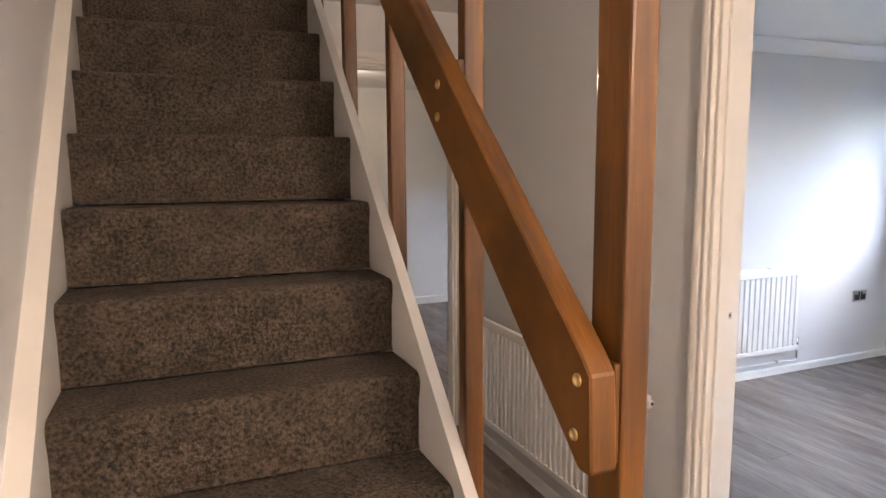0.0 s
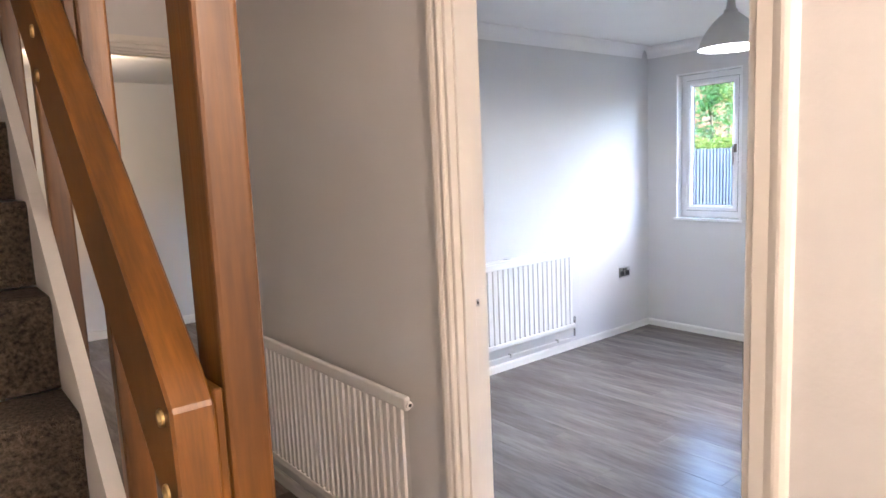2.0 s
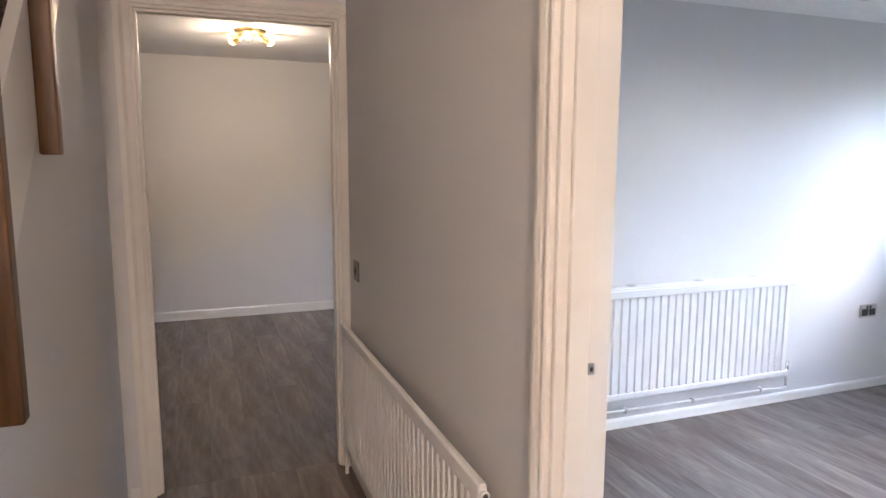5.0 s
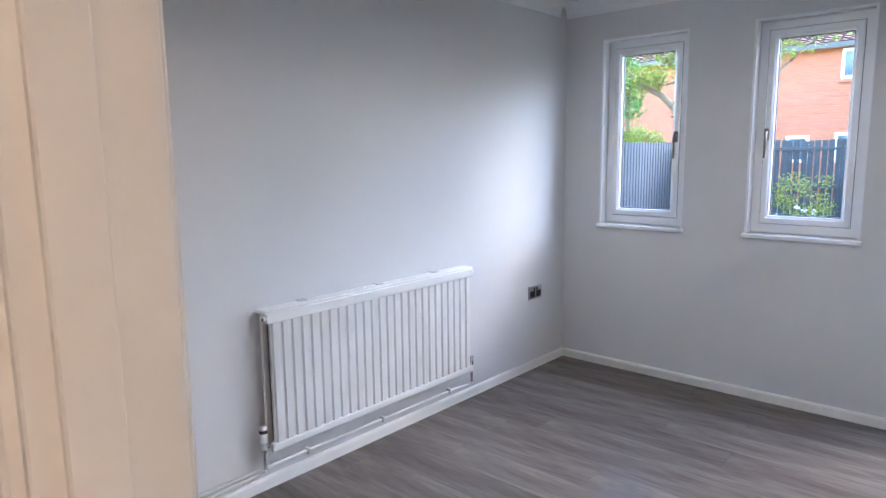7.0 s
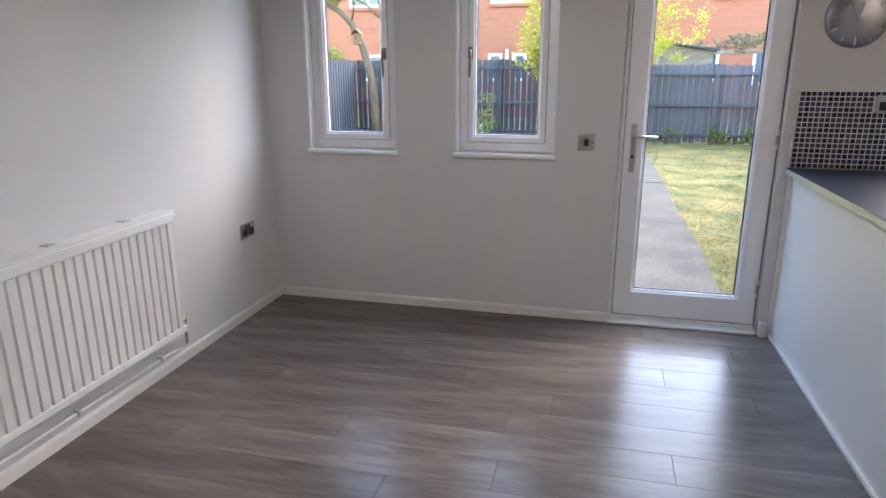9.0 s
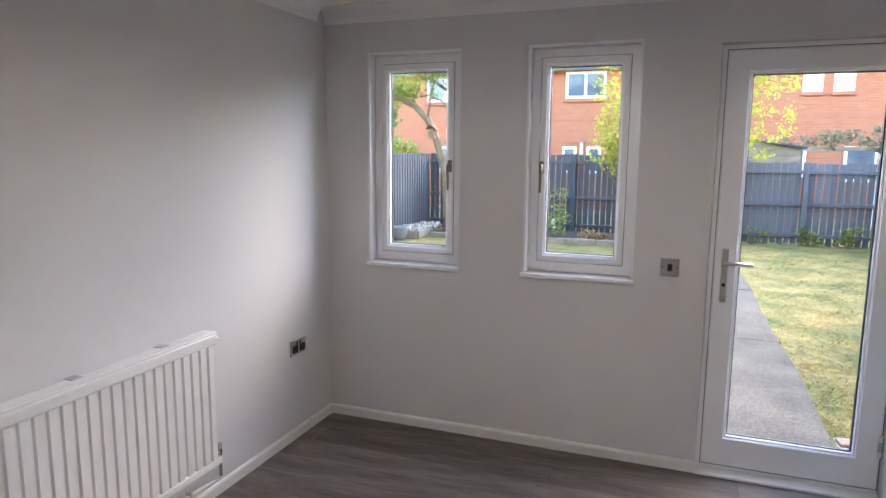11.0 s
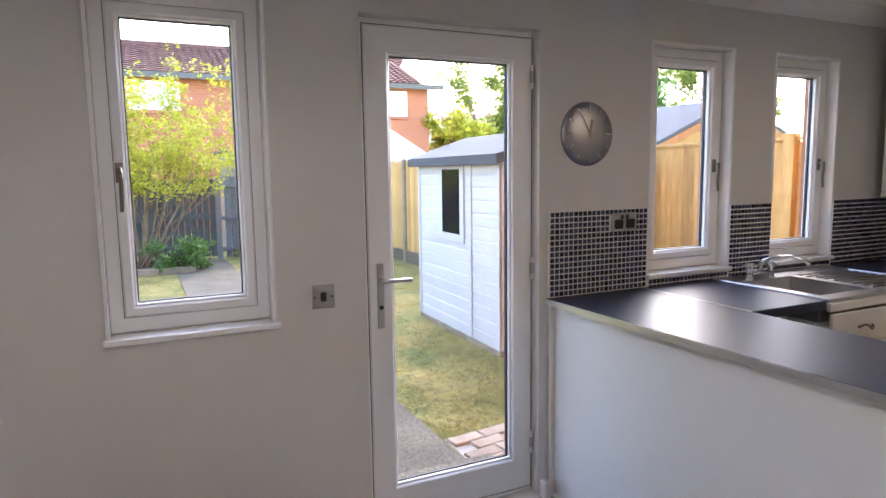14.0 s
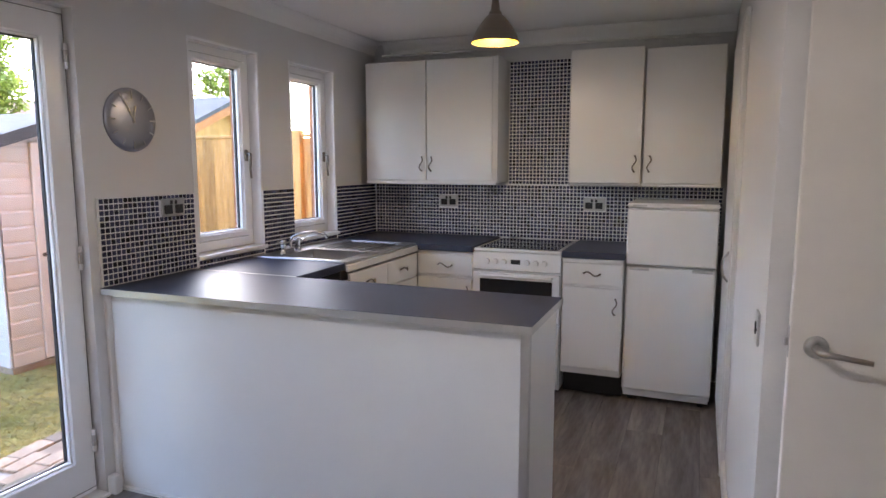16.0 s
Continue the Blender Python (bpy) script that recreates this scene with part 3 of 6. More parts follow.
def pile_mesh(going, rise, n, seed):
    """Short tufts standing on the carpet of one step."""
    prof = step_profile(going, rise)
    rr = random.Random(seed)
    segs = [(Vector(p), Vector(q)) for p, q in zip(prof, prof[1:])]
    lens = [(q - p).length for p, q in segs]
    v, f = [], []
    for (p, q), ln in zip(segs, lens):
        d = (q - p) / ln
        out = Vector((d.y, -d.x))
        for _ in range(int(n * ln / sum(lens))):
            u = p + d * ln * rr.random()
            x = rr.uniform(SX0 + 0.002, SX1 - 0.002)
            w, h = rr.uniform(0.0026, 0.0048), rr.uniform(0.004, 0.011)
            a = rr.uniform(0, 6.28)
            b = len(v)
            for k in range(3):
                t = a + k * 2.094
                v.append((x + w * math.cos(t), u.x + d.x * w * math.sin(t), u.y + d.y * w * math.sin(t)))
            tip = rr.uniform(-0.004, 0.004)
            v.append((x + rr.uniform(-0.004, 0.004), u.x - out.x * h + d.x * tip, u.y - out.y * h + d.y * tip))
            f += [(b, b + 1, b + 3), (b + 1, b + 2, b + 3), (b + 2, b, b + 3)]
    me = bpy.data.meshes.new("pile")
    me.from_pydata(v, [], f)
    me.materials.append(M_TUFT)
    return me


piles = [pile_mesh(GO, RI, 12000, s) for s in (3, 4)]
for k in range(1, 14):
    y, z = nose(k)
    rise = RI if k > 1 else z
    back = GO if k < 13 else 3.18 - y
    prof = [(y + a, z + b) for a, b in step_profile(back, rise)] + [(y + 0.05, z - rise + 0.003), (y + 0.06, z - 0.04), (y + back + 0.012, z - 0.04)]
    st_ = part("step", prism(prof, "x", SX0, SX1), M_CARPET, stair, "taupe carpeted step")
    if 1 < k < 13:
        pl_ = new("pile", piles[k % 2])
        pl_.parent = st_
        pl_.location = (0, y, z)
        tagged(pl_, "short taupe carpet pile", "", "", "stuff")
slope = 0.965


def string_board(name, x0, x1, lift, label, cap):
    y0, y1 = 0.46, 3.185
    za = NZ5 + lift + slope * (y0 - NY5)
    zb = NZ5 + lift + slope * (y1 - NY5)
    body = part(name, prism([(y0, max(za - 0.32, 0.0)), (y0, za), (y1, zb), (y1, zb - 0.32)], "x", x0, x1), M_GLOSS, stair, label)
    if cap:
        part("cap", prism([(y0 - 0.006, za - 0.006), (y0 - 0.006, za + 0.016), (y1, zb + 0.016), (y1, zb - 0.004)], "x", x0 - 0.006, x1 + 0.006), M_CREAM, body, "cream painted capping strip")
    return body


string_board("outer_string", SX1, SX1 + 0.028, 0.062, "white painted outer string", False)
string_board("wall_string", HX, SX0, 0.11, "cream painted wall string", True)
setting("understair_panel", prism([(0.62, 0.0), (0.62, 0.10), (3.185, NZ5 - 0.29 + slope * (3.185 - NY5)), (3.185, 0.0)], "x", SX1 + 0.002, SX1 + 0.018), M_WALL, "white panelling under the staircase", "panel")
bal = thing("stair_balustrade", (0.47, 0.6, 0.0), "orange-brown stained wooden newel, uprights and bolted plank handrail", "balustrade")
BX0, BX1 = 0.468, 0.512


def upright(name, y0, y1, z0, z1, x0=BX0, x1=BX1, label="stained wooden upright"):
    return part(name, box(x0, x1, y0, y1, z0, z1, 0.005, 2), M_WOOD, bal, label, world=True)


upright("newel_post", 0.553, 0.628, 0.0, 2.34, 0.463, 0.508, "stained wooden newel post")
for yb in (1.070, 1.551, 2.030, 2.510, 2.990):
    zs = NZ5 + slope * (yb - NY5)
    upright("upright", yb, yb + 0.038, zs - 0.30, min(zs + 1.9, 4.2))
RS = 0.927


def rail_z(y):
    return 1.249 + RS * (y - 0.565)


ry1 = 3.1
rail = part("handrail", prism([(0.552, rail_z(0.552) - 0.004), (0.545, 1.10), (0.552, 1.094), (0.575, 1.094), (ry1, rail_z(ry1) - 0.134), (ry1, rail_z(ry1)), (0.575, rail_z(0.575))], "x", 0.410, 0.452), M_WOODR, bal, "sloping stained plank handrail", world=True)
bmesh_rail = bmesh.new()
bmesh_rail.from_mesh(rail.data)
bmesh.ops.bevel(bmesh_rail, geom=bmesh_rail.edges[:], offset=0.003, segments=1, affect="EDGES")
bmesh_rail.to_mesh(rail.data)
bmesh_rail.free()
part("spacer_block", box(0.4525, 0.4625, 0.556, 0.602, 1.10, 1.243, 0.002), M_WOOD, bal, "stained wooden spacer block", world=True)
for yb in (1.09, 1.571, 2.05):
    part("spacer_block", box(0.4525, 0.4675, yb - 0.02, yb + 0.024, rail_z(yb) - 0.125, rail_z(yb) - 0.015, 0.002), M_WOOD, bal, world=True)
for yb, zb in ((0.580, 1.220), (0.586, 1.141), (1.070, 1.669), (1.072, 1.606), (1.55, 2.115), (1.552, 2.05)):
    bm = lathe([(0.0001, 0.0), (0.006, 0.0), (0.0065, 0.002), (0.0085, 0.003), (0.0095, 0.001), (0.0095, -0.002)], 16)
    bm.transform(Matrix.Translation((0.4095, yb, zb)) @ Euler((0, -math.pi / 2, 0)).to_matrix().to_4x4())
    part("bolt", bm, M_BRASS, bal, "brass bolt head", True, True)


# ---- radiators ----
def radiator(at, rz, width, height, label, panels=2, flutes=28, valve_side=-1):
    """A pressed steel panel radiator: local x along it, y out from the wall, z up from its lower edge."""
    r = thing("radiator", at, label, "radiator", "panel radiators", rz)
    y_front = 0.082 if panels == 2 else 0.076
    d = 0.008
    bm = bmesh.new()
    n = flutes
    xs = [(-width / 2 + 0.018, 0.0)]
    step = (width - 0.036) / n
    for i in range(n):
        a = -width / 2 + 0.018 + i * step
        xs += [(a + step * 0.14, 0.0), (a + step * 0.26, d), (a + step * 0.76, d), (a + step * 0.88, 0.0)]
    xs.append((width / 2 - 0.018, 0.0))
    z0, z1 = 0.035, height - 0.045
    lo = [bm.verts.new((x, y_front - d + y, z0)) for x, y in xs]
    hi = [bm.verts.new((x, y_front - d + y, z1)) for x, y in xs]
    for i in range(len(xs) - 1):
        bm.faces.new((lo[i], lo[i + 1], hi[i + 1], hi[i]))
    back = [bm.verts.new((x, y_front - d - 0.012, z)) for x, z in ((-width / 2 + 0.018, z0), (width / 2 - 0.018, z0), (width / 2 - 0.018, z1), (-width / 2 + 0.018, z1))]
    bm.faces.new((back[1], back[0], back[3], back[2]))
    front = part("front_panel", bm, M_RAD, r, "fluted white steel panel")
    # the rolled rails above and below the flutes
    for za, zb in ((0.0, 0.036), (height - 0.046, height)):
        part("panel_rail", box(-width / 2, width / 2, y_front - d - 0.012, y_front - d + 0.010, za, zb, 0.007, 3), M_RAD, r)
    if panels == 2:
        part("rear_panel", box(-width / 2 + 0.004, width / 2 - 0.004, 0.022, 0.034, 0.0, height - 0.01, 0.004), M_RAD, r)
    if panels == 2:
        grille = part("top_grille", box(-width / 2 - 0.005, width / 2 + 0.005, 0.014, y_front - d + 0.004, height - 0.004, height + 0.009, 0.004, 2), M_RAD, r, "pressed steel top grille")
        for k in range(5):
            yk = 0.020 + k * 0.0105
            part("grille_rib", box(-width / 2 + 0.01, width / 2 - 0.01, yk, yk + 0.005, height + 0.0092, height + 0.0115), M_RAD, grille)
        # Solid dark block stands in for the shaded gap between the panels.
        part("convector", box(-width / 2 + 0.03, width / 2 - 0.03, 0.036, y_front - d - 0.014, 0.03, height - 0.03), M_DARKMETAL, r, "dark block for the shade between the panels")
    for s in (-1, 1):
        plug = part("bleed_plug", cyl((s * (width / 2), y_front - d - 0.002, height - 0.024), (s * (width / 2 + 0.010), y_front - d - 0.002, height - 0.024), 0.011, None, 10), M_RAD, r, "white end plug")
        part("bleed_screw", cyl((s * (width / 2 + 0.010), y_front - d - 0.002, height - 0.024), (s * (width / 2 + 0.0125), y_front - d - 0.002, height - 0.024), 0.006, None, 8), M_DARKMETAL, plug, "dark bleed screw")
    for x in (-width * 0.3, 0.0, width * 0.34):
        if panels == 2:
            part("bracket_clip", box(x - 0.02, x + 0.02, 0.012, 0.05, height + 0.0116, height + 0.0155, 0.001), M_STEEL, r, "steel bracket clip")
        part("bracket", box(x - 0.014, x + 0.014, 0.0, 0.0225 if panels == 2 else 0.05, 0.06, height - 0.16, 0.002), M_RAD, r)
    return r


rd = radiator((3.345, NY, 0.19), 180, 1.31, 0.59, "white fluted double panel radiator low on the dining room wall", 2, 26)
for s, big in ((1, True), (-1, False)):
    x = s * (1.31 / 2 + 0.022)
    part("valve_body", tube([(x - s * 0.02, 0.05, 0.02), (x, 0.05, 0.02), (x, 0.05, -0.075)], 0.009, 8), M_CHROME, rd, "chrome valve body")
    if big:
        cap = part("valve_cap", lathe([(0.0001, 0.115), (0.015, 0.113), (0.0165, 0.10), (0.0165, 0.055), (0.018, 0.05), (0.018, 0.042), (0.013, 0.04), (0.013, 0.012)], 16, (x, 0.05, 0.0)), M_UPVC, rd, "white thermostatic valve head", True)
        part("valve_band", lathe([(0.0172, 0.10), (0.0178, 0.099), (0.0178, 0.086), (0.0172, 0.085)], 16, (x, 0.05, 0.0)), M_DARKMETAL, cap, "dark indicator band")
        part("valve_nut", lathe([(0.0001, -0.002), (0.015, 0.0), (0.015, 0.014), (0.0001, 0.015)], 8, (x, 0.05, 0.0)), M_CHROME, rd, "chrome union nut")
    else:
        part("lockshield", lathe([(0.0001, 0.08), (0.011, 0.078), (0.012, 0.04), (0.009, 0.02)], 12, (x, 0.05, 0.0)), M_CHROME, rd, "narrow lockshield cap", True)
pipe = thing("heating_pipe", (3.3, NY - 0.02, 0.09), "white painted copper heating pipes along the skirting", "pipe")
xl, xr = 3.345 - 0.677, 3.345 + 0.677
part("pipe_run", tube([(1.75, NY - 0.032, 0.088), (xl - 0.05, NY - 0.032, 0.088), (xl, NY - 0.045, 0.10), (xl, NY - 0.05, 0.115)], 0.0075, 8), M_RAD, pipe, world=True, smooth=True)
part("pipe_run", tube([(1.75, NY - 0.029, 0.108), (xl + 0.05, NY - 0.029, 0.108), (xr - 0.12, NY - 0.029, 0.10), (xr - 0.03, NY - 0.035, 0.095), (xr, NY - 0.05, 0.10), (xr, NY - 0.05, 0.12)], 0.0075, 8), M_RAD, pipe, world=True, smooth=True)
for x in (1.95, 2.9, 3.35, 3.85):
    part("pipe_clip", box(x - 0.008, x + 0.008, NY - 0.042, NY - 0.014, 0.092, 0.12, 0.003), M_COPPER, pipe, "grey pipe clip", world=True)

rh = radiator((HW0, 2.284, 0.177), 90, 1.505, 0.56, "white fluted single panel radiator on the hall partition", 1, 36)
for s in (-1, 1):
    x = s * (1.505 / 2 + 0.022)
    part("valve_body", tube([(x - s * 0.024, 0.057, 0.02), (x, 0.057, 0.02), (x, 0.057, -0.15)], 0.009, 8), M_RAD, rh, "painted valve body")
    part("valve_cap", lathe([(0.0001, 0.07), (0.011, 0.068), (0.012, 0.03), (0.009, 0.015)], 12, (x, 0.057, 0.0)), M_RAD, rh, "white valve cap", True)


# ---- switches and sockets ----
def wall_plate(name, at, rz, w, h, label, category, kind, metal=None):
    """Local x along the wall, y out of it."""
    p = thing(name, at, label, category, "", rz)
    part("faceplate", box(-w / 2, w / 2, 0.0, 0.007, -h / 2, h / 2, 0.002), metal or M_STEEL, p, "brushed steel faceplate")
    if kind == "switch":
        part("rocker", box(-0.011, 0.011, 0.0071, 0.0105, -0.017, 0.017, 0.002), M_BLACK, p, "black rocker")
        for s in (-1, 1):
            part("screw", cyl((s * w * 0.36, 0.0072, 0), (s * w * 0.36, 0.0084, 0), 0.004, None, 10), M_DARKMETAL, p, "dark screw head")
    else:
        for s in (-1, 1):
            ins = part("socket_insert", box(s * w * 0.23 - 0.024, s * w * 0.23 + 0.024, 0.0071, 0.008, -0.03, 0.012, 0.003), M_BLACK, p, "black socket insert")
            part("earth_slot", box(s * w * 0.23 - 0.003, s * w * 0.23 + 0.003, 0.0081, 0.0087, -0.004, 0.006), M_DARKMETAL, ins)
            part("rocker", box(s * w * 0.10 - 0.008, s * w * 0.10 + 0.008, 0.0071, 0.0105, 0.014, 0.034, 0.002), M_BLACK, p, "black rocker")
    return p


wall_plate("light_switch", (EX, 1.233, 1.02), 90, 0.088, 0.088, "steel light switch with a black rocker by the back door", "switch", "switch")
# This plate's dark reflection is put into the steel colour.
wall_plate("light_switch", (HW0, 3.045, 0.962), 90, 0.09, 0.09, "steel light switch on the hall partition, coloured dark for its reflection", "switch", "switch", M_PLATE)
wall_plate("light_switch", (KW, 0.30, 1.0), -90, 0.075, 0.088, "steel light switch on the kitchen side wall", "switch", "switch")
wall_plate("wall_socket", (4.732, NY, 0.508), 180, 0.146, 0.086, "steel double socket low beside the corner", "socket", "socket")
wall_plate("wall_socket", (EX - 0.014, -0.185, 1.235), 90, 0.146, 0.086, "steel double socket on the mosaic splashback", "socket", "socket")
wall_plate("wall_socket", (4.46, SY + 0.014, 1.17), 0, 0.146, 0.086, "steel double socket behind the kitchen worktop", "socket", "socket")
wall_plate("cooker_switch", (3.39, SY + 0.014, 1.165), 0, 0.146, 0.086, "steel cooker switch with a socket on the splashback", "switch", "socket")
wall_plate("wall_socket", (KW, -1.15, 0.42), -90, 0.086, 0.086, "white low socket plate near the fridge", "socket", "switch")

# ---- ceiling lamps ----


def pendant(at, drop, label, shade_mat, bulb, watts, colour, r=0.125, h=0.155, lining=None):
    x, y, z = at
    p = thing("pendant_lamp", (x, y, CH), label, "lamp", "pendant lamps")
    part("ceiling_rose", lathe([(0.0001, 0.0), (0.042, 0.0), (0.042, -0.008), (0.03, -0.022), (0.008, -0.03), (0.0001, -0.03)], 24), M_UPVC, p, "white ceiling rose", True)
    part("flex", tube([(0, 0, -0.03), (0, 0, z + h - CH)], 0.0035, 8), M_DARKMETAL, p, "dark flex")
    part("shade_cap", lathe([(0.0001, h + 0.075), (0.010, h + 0.075), (0.013, h + 0.07), (0.022, h + 0.005), (0.030, h), (0.032, h - 0.02)], 28, (0, 0, z - CH)), shade_mat, p, "metal lamp cap", True)
    prof = [(0.030, h - 0.012), (0.042, h - 0.02), (r * 0.53, h * 0.71), (r * 0.72, h * 0.51), (r * 0.88, h * 0.29), (r, 0.006), (r + 0.002, 0.0), (r - 0.003, 0.001), (r * 0.85, h * 0.28), (r * 0.69, h * 0.50), (r * 0.5, h * 0.68), (0.03, h - 0.03)]
    part("shade", lathe(prof, 32, (0, 0, z - CH)), shade_mat, p, "bell-shaped metal shade", True)
    # Added inner face: the bulb's yellow glow is put into its colour.
    if lining:
        part("lining", lathe([(r - 0.004, 0.003), (r * 0.85 - 0.002, h * 0.28), (r * 0.69 - 0.002, h * 0.50), (r * 0.5 - 0.002, h * 0.68), (0.028, h - 0.03)], 32, (0, 0, z - CH)), lining, p, "yellow inner face painted for the bulb's glow", True)
    part("bulb", lathe([(0.0001, 0.03), (0.02, 0.036), (0.028, 0.055), (0.026, 0.075), (0.014, 0.1), (0.012, 0.12)], 20, (0, 0, z - CH)), bulb, p, "lit bulb", True)
    lamp("bulb_light", "POINT", pose(x, y, z + 0.012), watts, colour, 0.03)
    return p


pendant((3.30, 1.50, 1.94), 0.3, "pale grey bell pendant lamp over the dining area", M_GREYSHADE, M_COOLBULB, 0.72, (1.0, 0.95, 0.91), 0.145, 0.175)
pendant((3.645, -0.78, 2.0), 0.3, "taupe metal bell pendant lamp glowing over the kitchen", M_TAUPESHADE, M_BULB, 0.44, (1.0, 0.84, 0.66), 0.112, 0.14, mat("painted_yellow_glow", (0.75, 0.42, 0.012), 0.5))

spot = thing("spotlight_cluster", (1.17, 5.15, 2.335), "brass three-lamp ceiling spotlight, lit", "ceiling light")
part("base_plate", lathe([(0.0001, 0.0), (0.11, 0.0), (0.11, -0.012), (0.095, -0.024), (0.0001, -0.026)], 28), M_BRASS, spot, "brass base plate", True)
for a in (20, 140, 260):
    ca, sa = math.cos(radians(a)), math.sin(radians(a))
    arm = part("spot_head", tube([(0.05 * ca, 0.05 * sa, -0.02), (0.09 * ca, 0.09 * sa, -0.045), (0.13 * ca, 0.13 * sa, -0.055)], [0.012, 0.022, 0.034], 14), M_BRASS, spot, "brass spot head")
    part("bulb", lathe([(0.0001, -0.03), (0.022, -0.02), (0.03, 0.0), (0.022, 0.02), (0.0001, 0.03)], 14, (0.148 * ca, 0.148 * sa, -0.06)), M_BULB, arm, "lit bulb", True)
lamp("spot_light", "POINT", pose(1.17, 5.15, 2.20), 0.52, (1.0, 0.74, 0.50), 0.06)
hl = thing("hall_ceiling_light", (0.62, -1.2, CH), "plain round opal hall ceiling light", "ceiling light")
part("base", lathe([(0.0001, 0.0), (0.12, 0.0), (0.12, -0.02), (0.0001, -0.02)], 24), M_UPVC, hl)
part("diffuser", lathe([(0.11, -0.02), (0.105, -0.05), (0.07, -0.075), (0.0001, -0.085)], 24), glow("opal_glow", (1.0, 0.68, 0.40), 0.12), hl, "opal glowing diffuser", True)
lamp("hall_light", "POINT", pose(0.62, -1.2, 2.18), 2.35, (1.0, 0.73, 0.52), 0.1)

# ---- kitchen ----
CT = 0.915
BF, WE = -1.70, -1.675         # south run: unit fronts, worktop edge
EF = 4.455                    # east run: unit fronts


def wavy_handle(parent, at, along, out, length=0.10):
    """A wavy bow handle: along and out are unit vectors."""
    a, o = Vector(along), Vector(out)
    s = o.cross(a)
    pts = [Vector(at) + a * (t - 0.5) * length + o * (0.004 + 0.02 * math.sin(math.pi * t) ** 0.6) + s * 0.012 * math.sin(2 * math.pi * t) for t in [i / 10 for i in range(11)]]
    return part("handle", tube(pts, [0.006] + [0.0045] * 9 + [0.006], 7), M_PLATE, parent, "wavy steel handle", True)


def unit(name, x0, x1, y0, y1, z0, z1, label, category, group):
    u = thing(name, ((x0 + x1) / 2, (y0 + y1) / 2, z0), label, category, group)
    part("body", box(x0, x1, y0, y1, z0, z1, 0.001), M_UNIT, u, world=True)
    return u


def front_s(u, name, x0, x1, z0, z1, y, handle=None, t=0.018):
    """A door or drawer front facing north; handle: (x, z, upright)."""
    d = part(name, box(x0 + 0.003, x1 - 0.003, y + 0.004, y + t, z0 + 0.003, z1 - 0.003, 0.003, 2), M_UNIT, u, "white foil front", world=True)
    if handle:
        hx, hz, up = handle
        h = wavy_handle(u, (hx, y + t, hz), (0, 0, 1) if up else (1, 0, 0), (0, 1, 0))
        h.matrix_parent_inverse = Matrix.Translation(-u.matrix_basis.translation)
    return d


# wall cupboards
c1 = unit("wall_cupboard_unit", 4.005, 4.998, SY, -2.02, 1.312, 2.155, "white double-door kitchen wall cupboard", "cupboard", "wall cupboards")
front_s(c1, "door", 4.52, 4.997, 1.325, 2.152, -2.02, (4.555, 1.44, True))
front_s(c1, "door", 4.035, 4.52, 1.325, 2.152, -2.02, (4.483, 1.44, True))
part("light_pelmet", box(4.006, 4.997, -2.019, -2.003, 1.300, 1.324, 0.002), M_UNIT, c1, world=True)
c2 = unit("wall_cupboard_unit", 3.072, 3.512, SY, -2.02, 1.308, 2.14, "white wall cupboard with its door slightly ajar", "cupboard", "wall cupboards")
front_s(c2, "door", 3.065, 3.512, 1.318, 2.15, -1.985, (3.105, 1.44, True))
part("light_pelmet", box(3.073, 3.511, -2.019, -2.003, 1.300, 1.317, 0.002), M_UNIT, c2, world=True)
c3 = unit("wall_cupboard_unit", 2.605, 3.070, SY, -2.02, 1.308, 2.14, "white single-door wall cupboard above the fridge", "cupboard", "wall cupboards")
front_s(c3, "door", 2.606, 3.062, 1.318, 2.138, -2.02, (3.02, 1.44, True))
part("light_pelmet", box(2.606, 3.069, -2.019, -2.003, 1.300, 1.317, 0.002), M_UNIT, c3, world=True)
strip = thing("ceiling_pipe", (3.8, -2.225, 2.238), "white painted pipe clipped under the coving above the cupboards", "pipe")
part("pipe_run", tube([(KW + 0.09, -2.226, 2.230), (3.4, -2.226, 2.242), (4.2, -2.226, 2.238), (4.97, -2.226, 2.232)], 0.010, 10), M_GLOSS, strip, world=True, smooth=True)
for x in (2.8, 3.5, 4.2, 4.9):
    part("pipe_clip", box(x - 0.008, x + 0.008, -2.286, -2.214, 2.246, 2.254, 0.002), M_GLOSS, strip, world=True)

# south run base units
b1 = unit("base_unit", 4.061, EF - 0.002, SY, BF, 0.15, CT - 0.042, "white base unit with a drawer beside the cooker", "cabinet", "base units")
front_s(b1, "drawer_front", 4.063, EF - 0.004, 0.715, 0.855, BF, (4.25, 0.785, False))
front_s(b1, "door", 4.063, EF - 0.004, 0.16, 0.70, BF, (4.10, 0.60, True))
part("plinth", box(4.061, EF - 0.002, BF - 0.12, BF - 0.105, 0.0, 0.149), M_BLACK, b1, "black recessed plinth", world=True)
b2 = unit("base_unit", 3.118, 3.482, SY, BF, 0.15, CT - 0.042, "white base unit with drawer and door beside the fridge", "cabinet", "base units")
front_s(b2, "drawer_front", 3.119, 3.481, 0.712, 0.848, BF, (3.30, 0.785, False))
front_s(b2, "door", 3.119, 3.481, 0.19, 0.70, BF, (3.16, 0.59, True))
part("rail", box(3.119, 3.481, BF + 0.001, BF + 0.016, 0.852, 0.872, 0.002), M_UNIT, b2, world=True)
part("plinth", box(3.118, 3.482, BF - 0.12, BF - 0.105, 0.0, 0.149), M_BLACK, b2, "black recessed plinth", world=True)


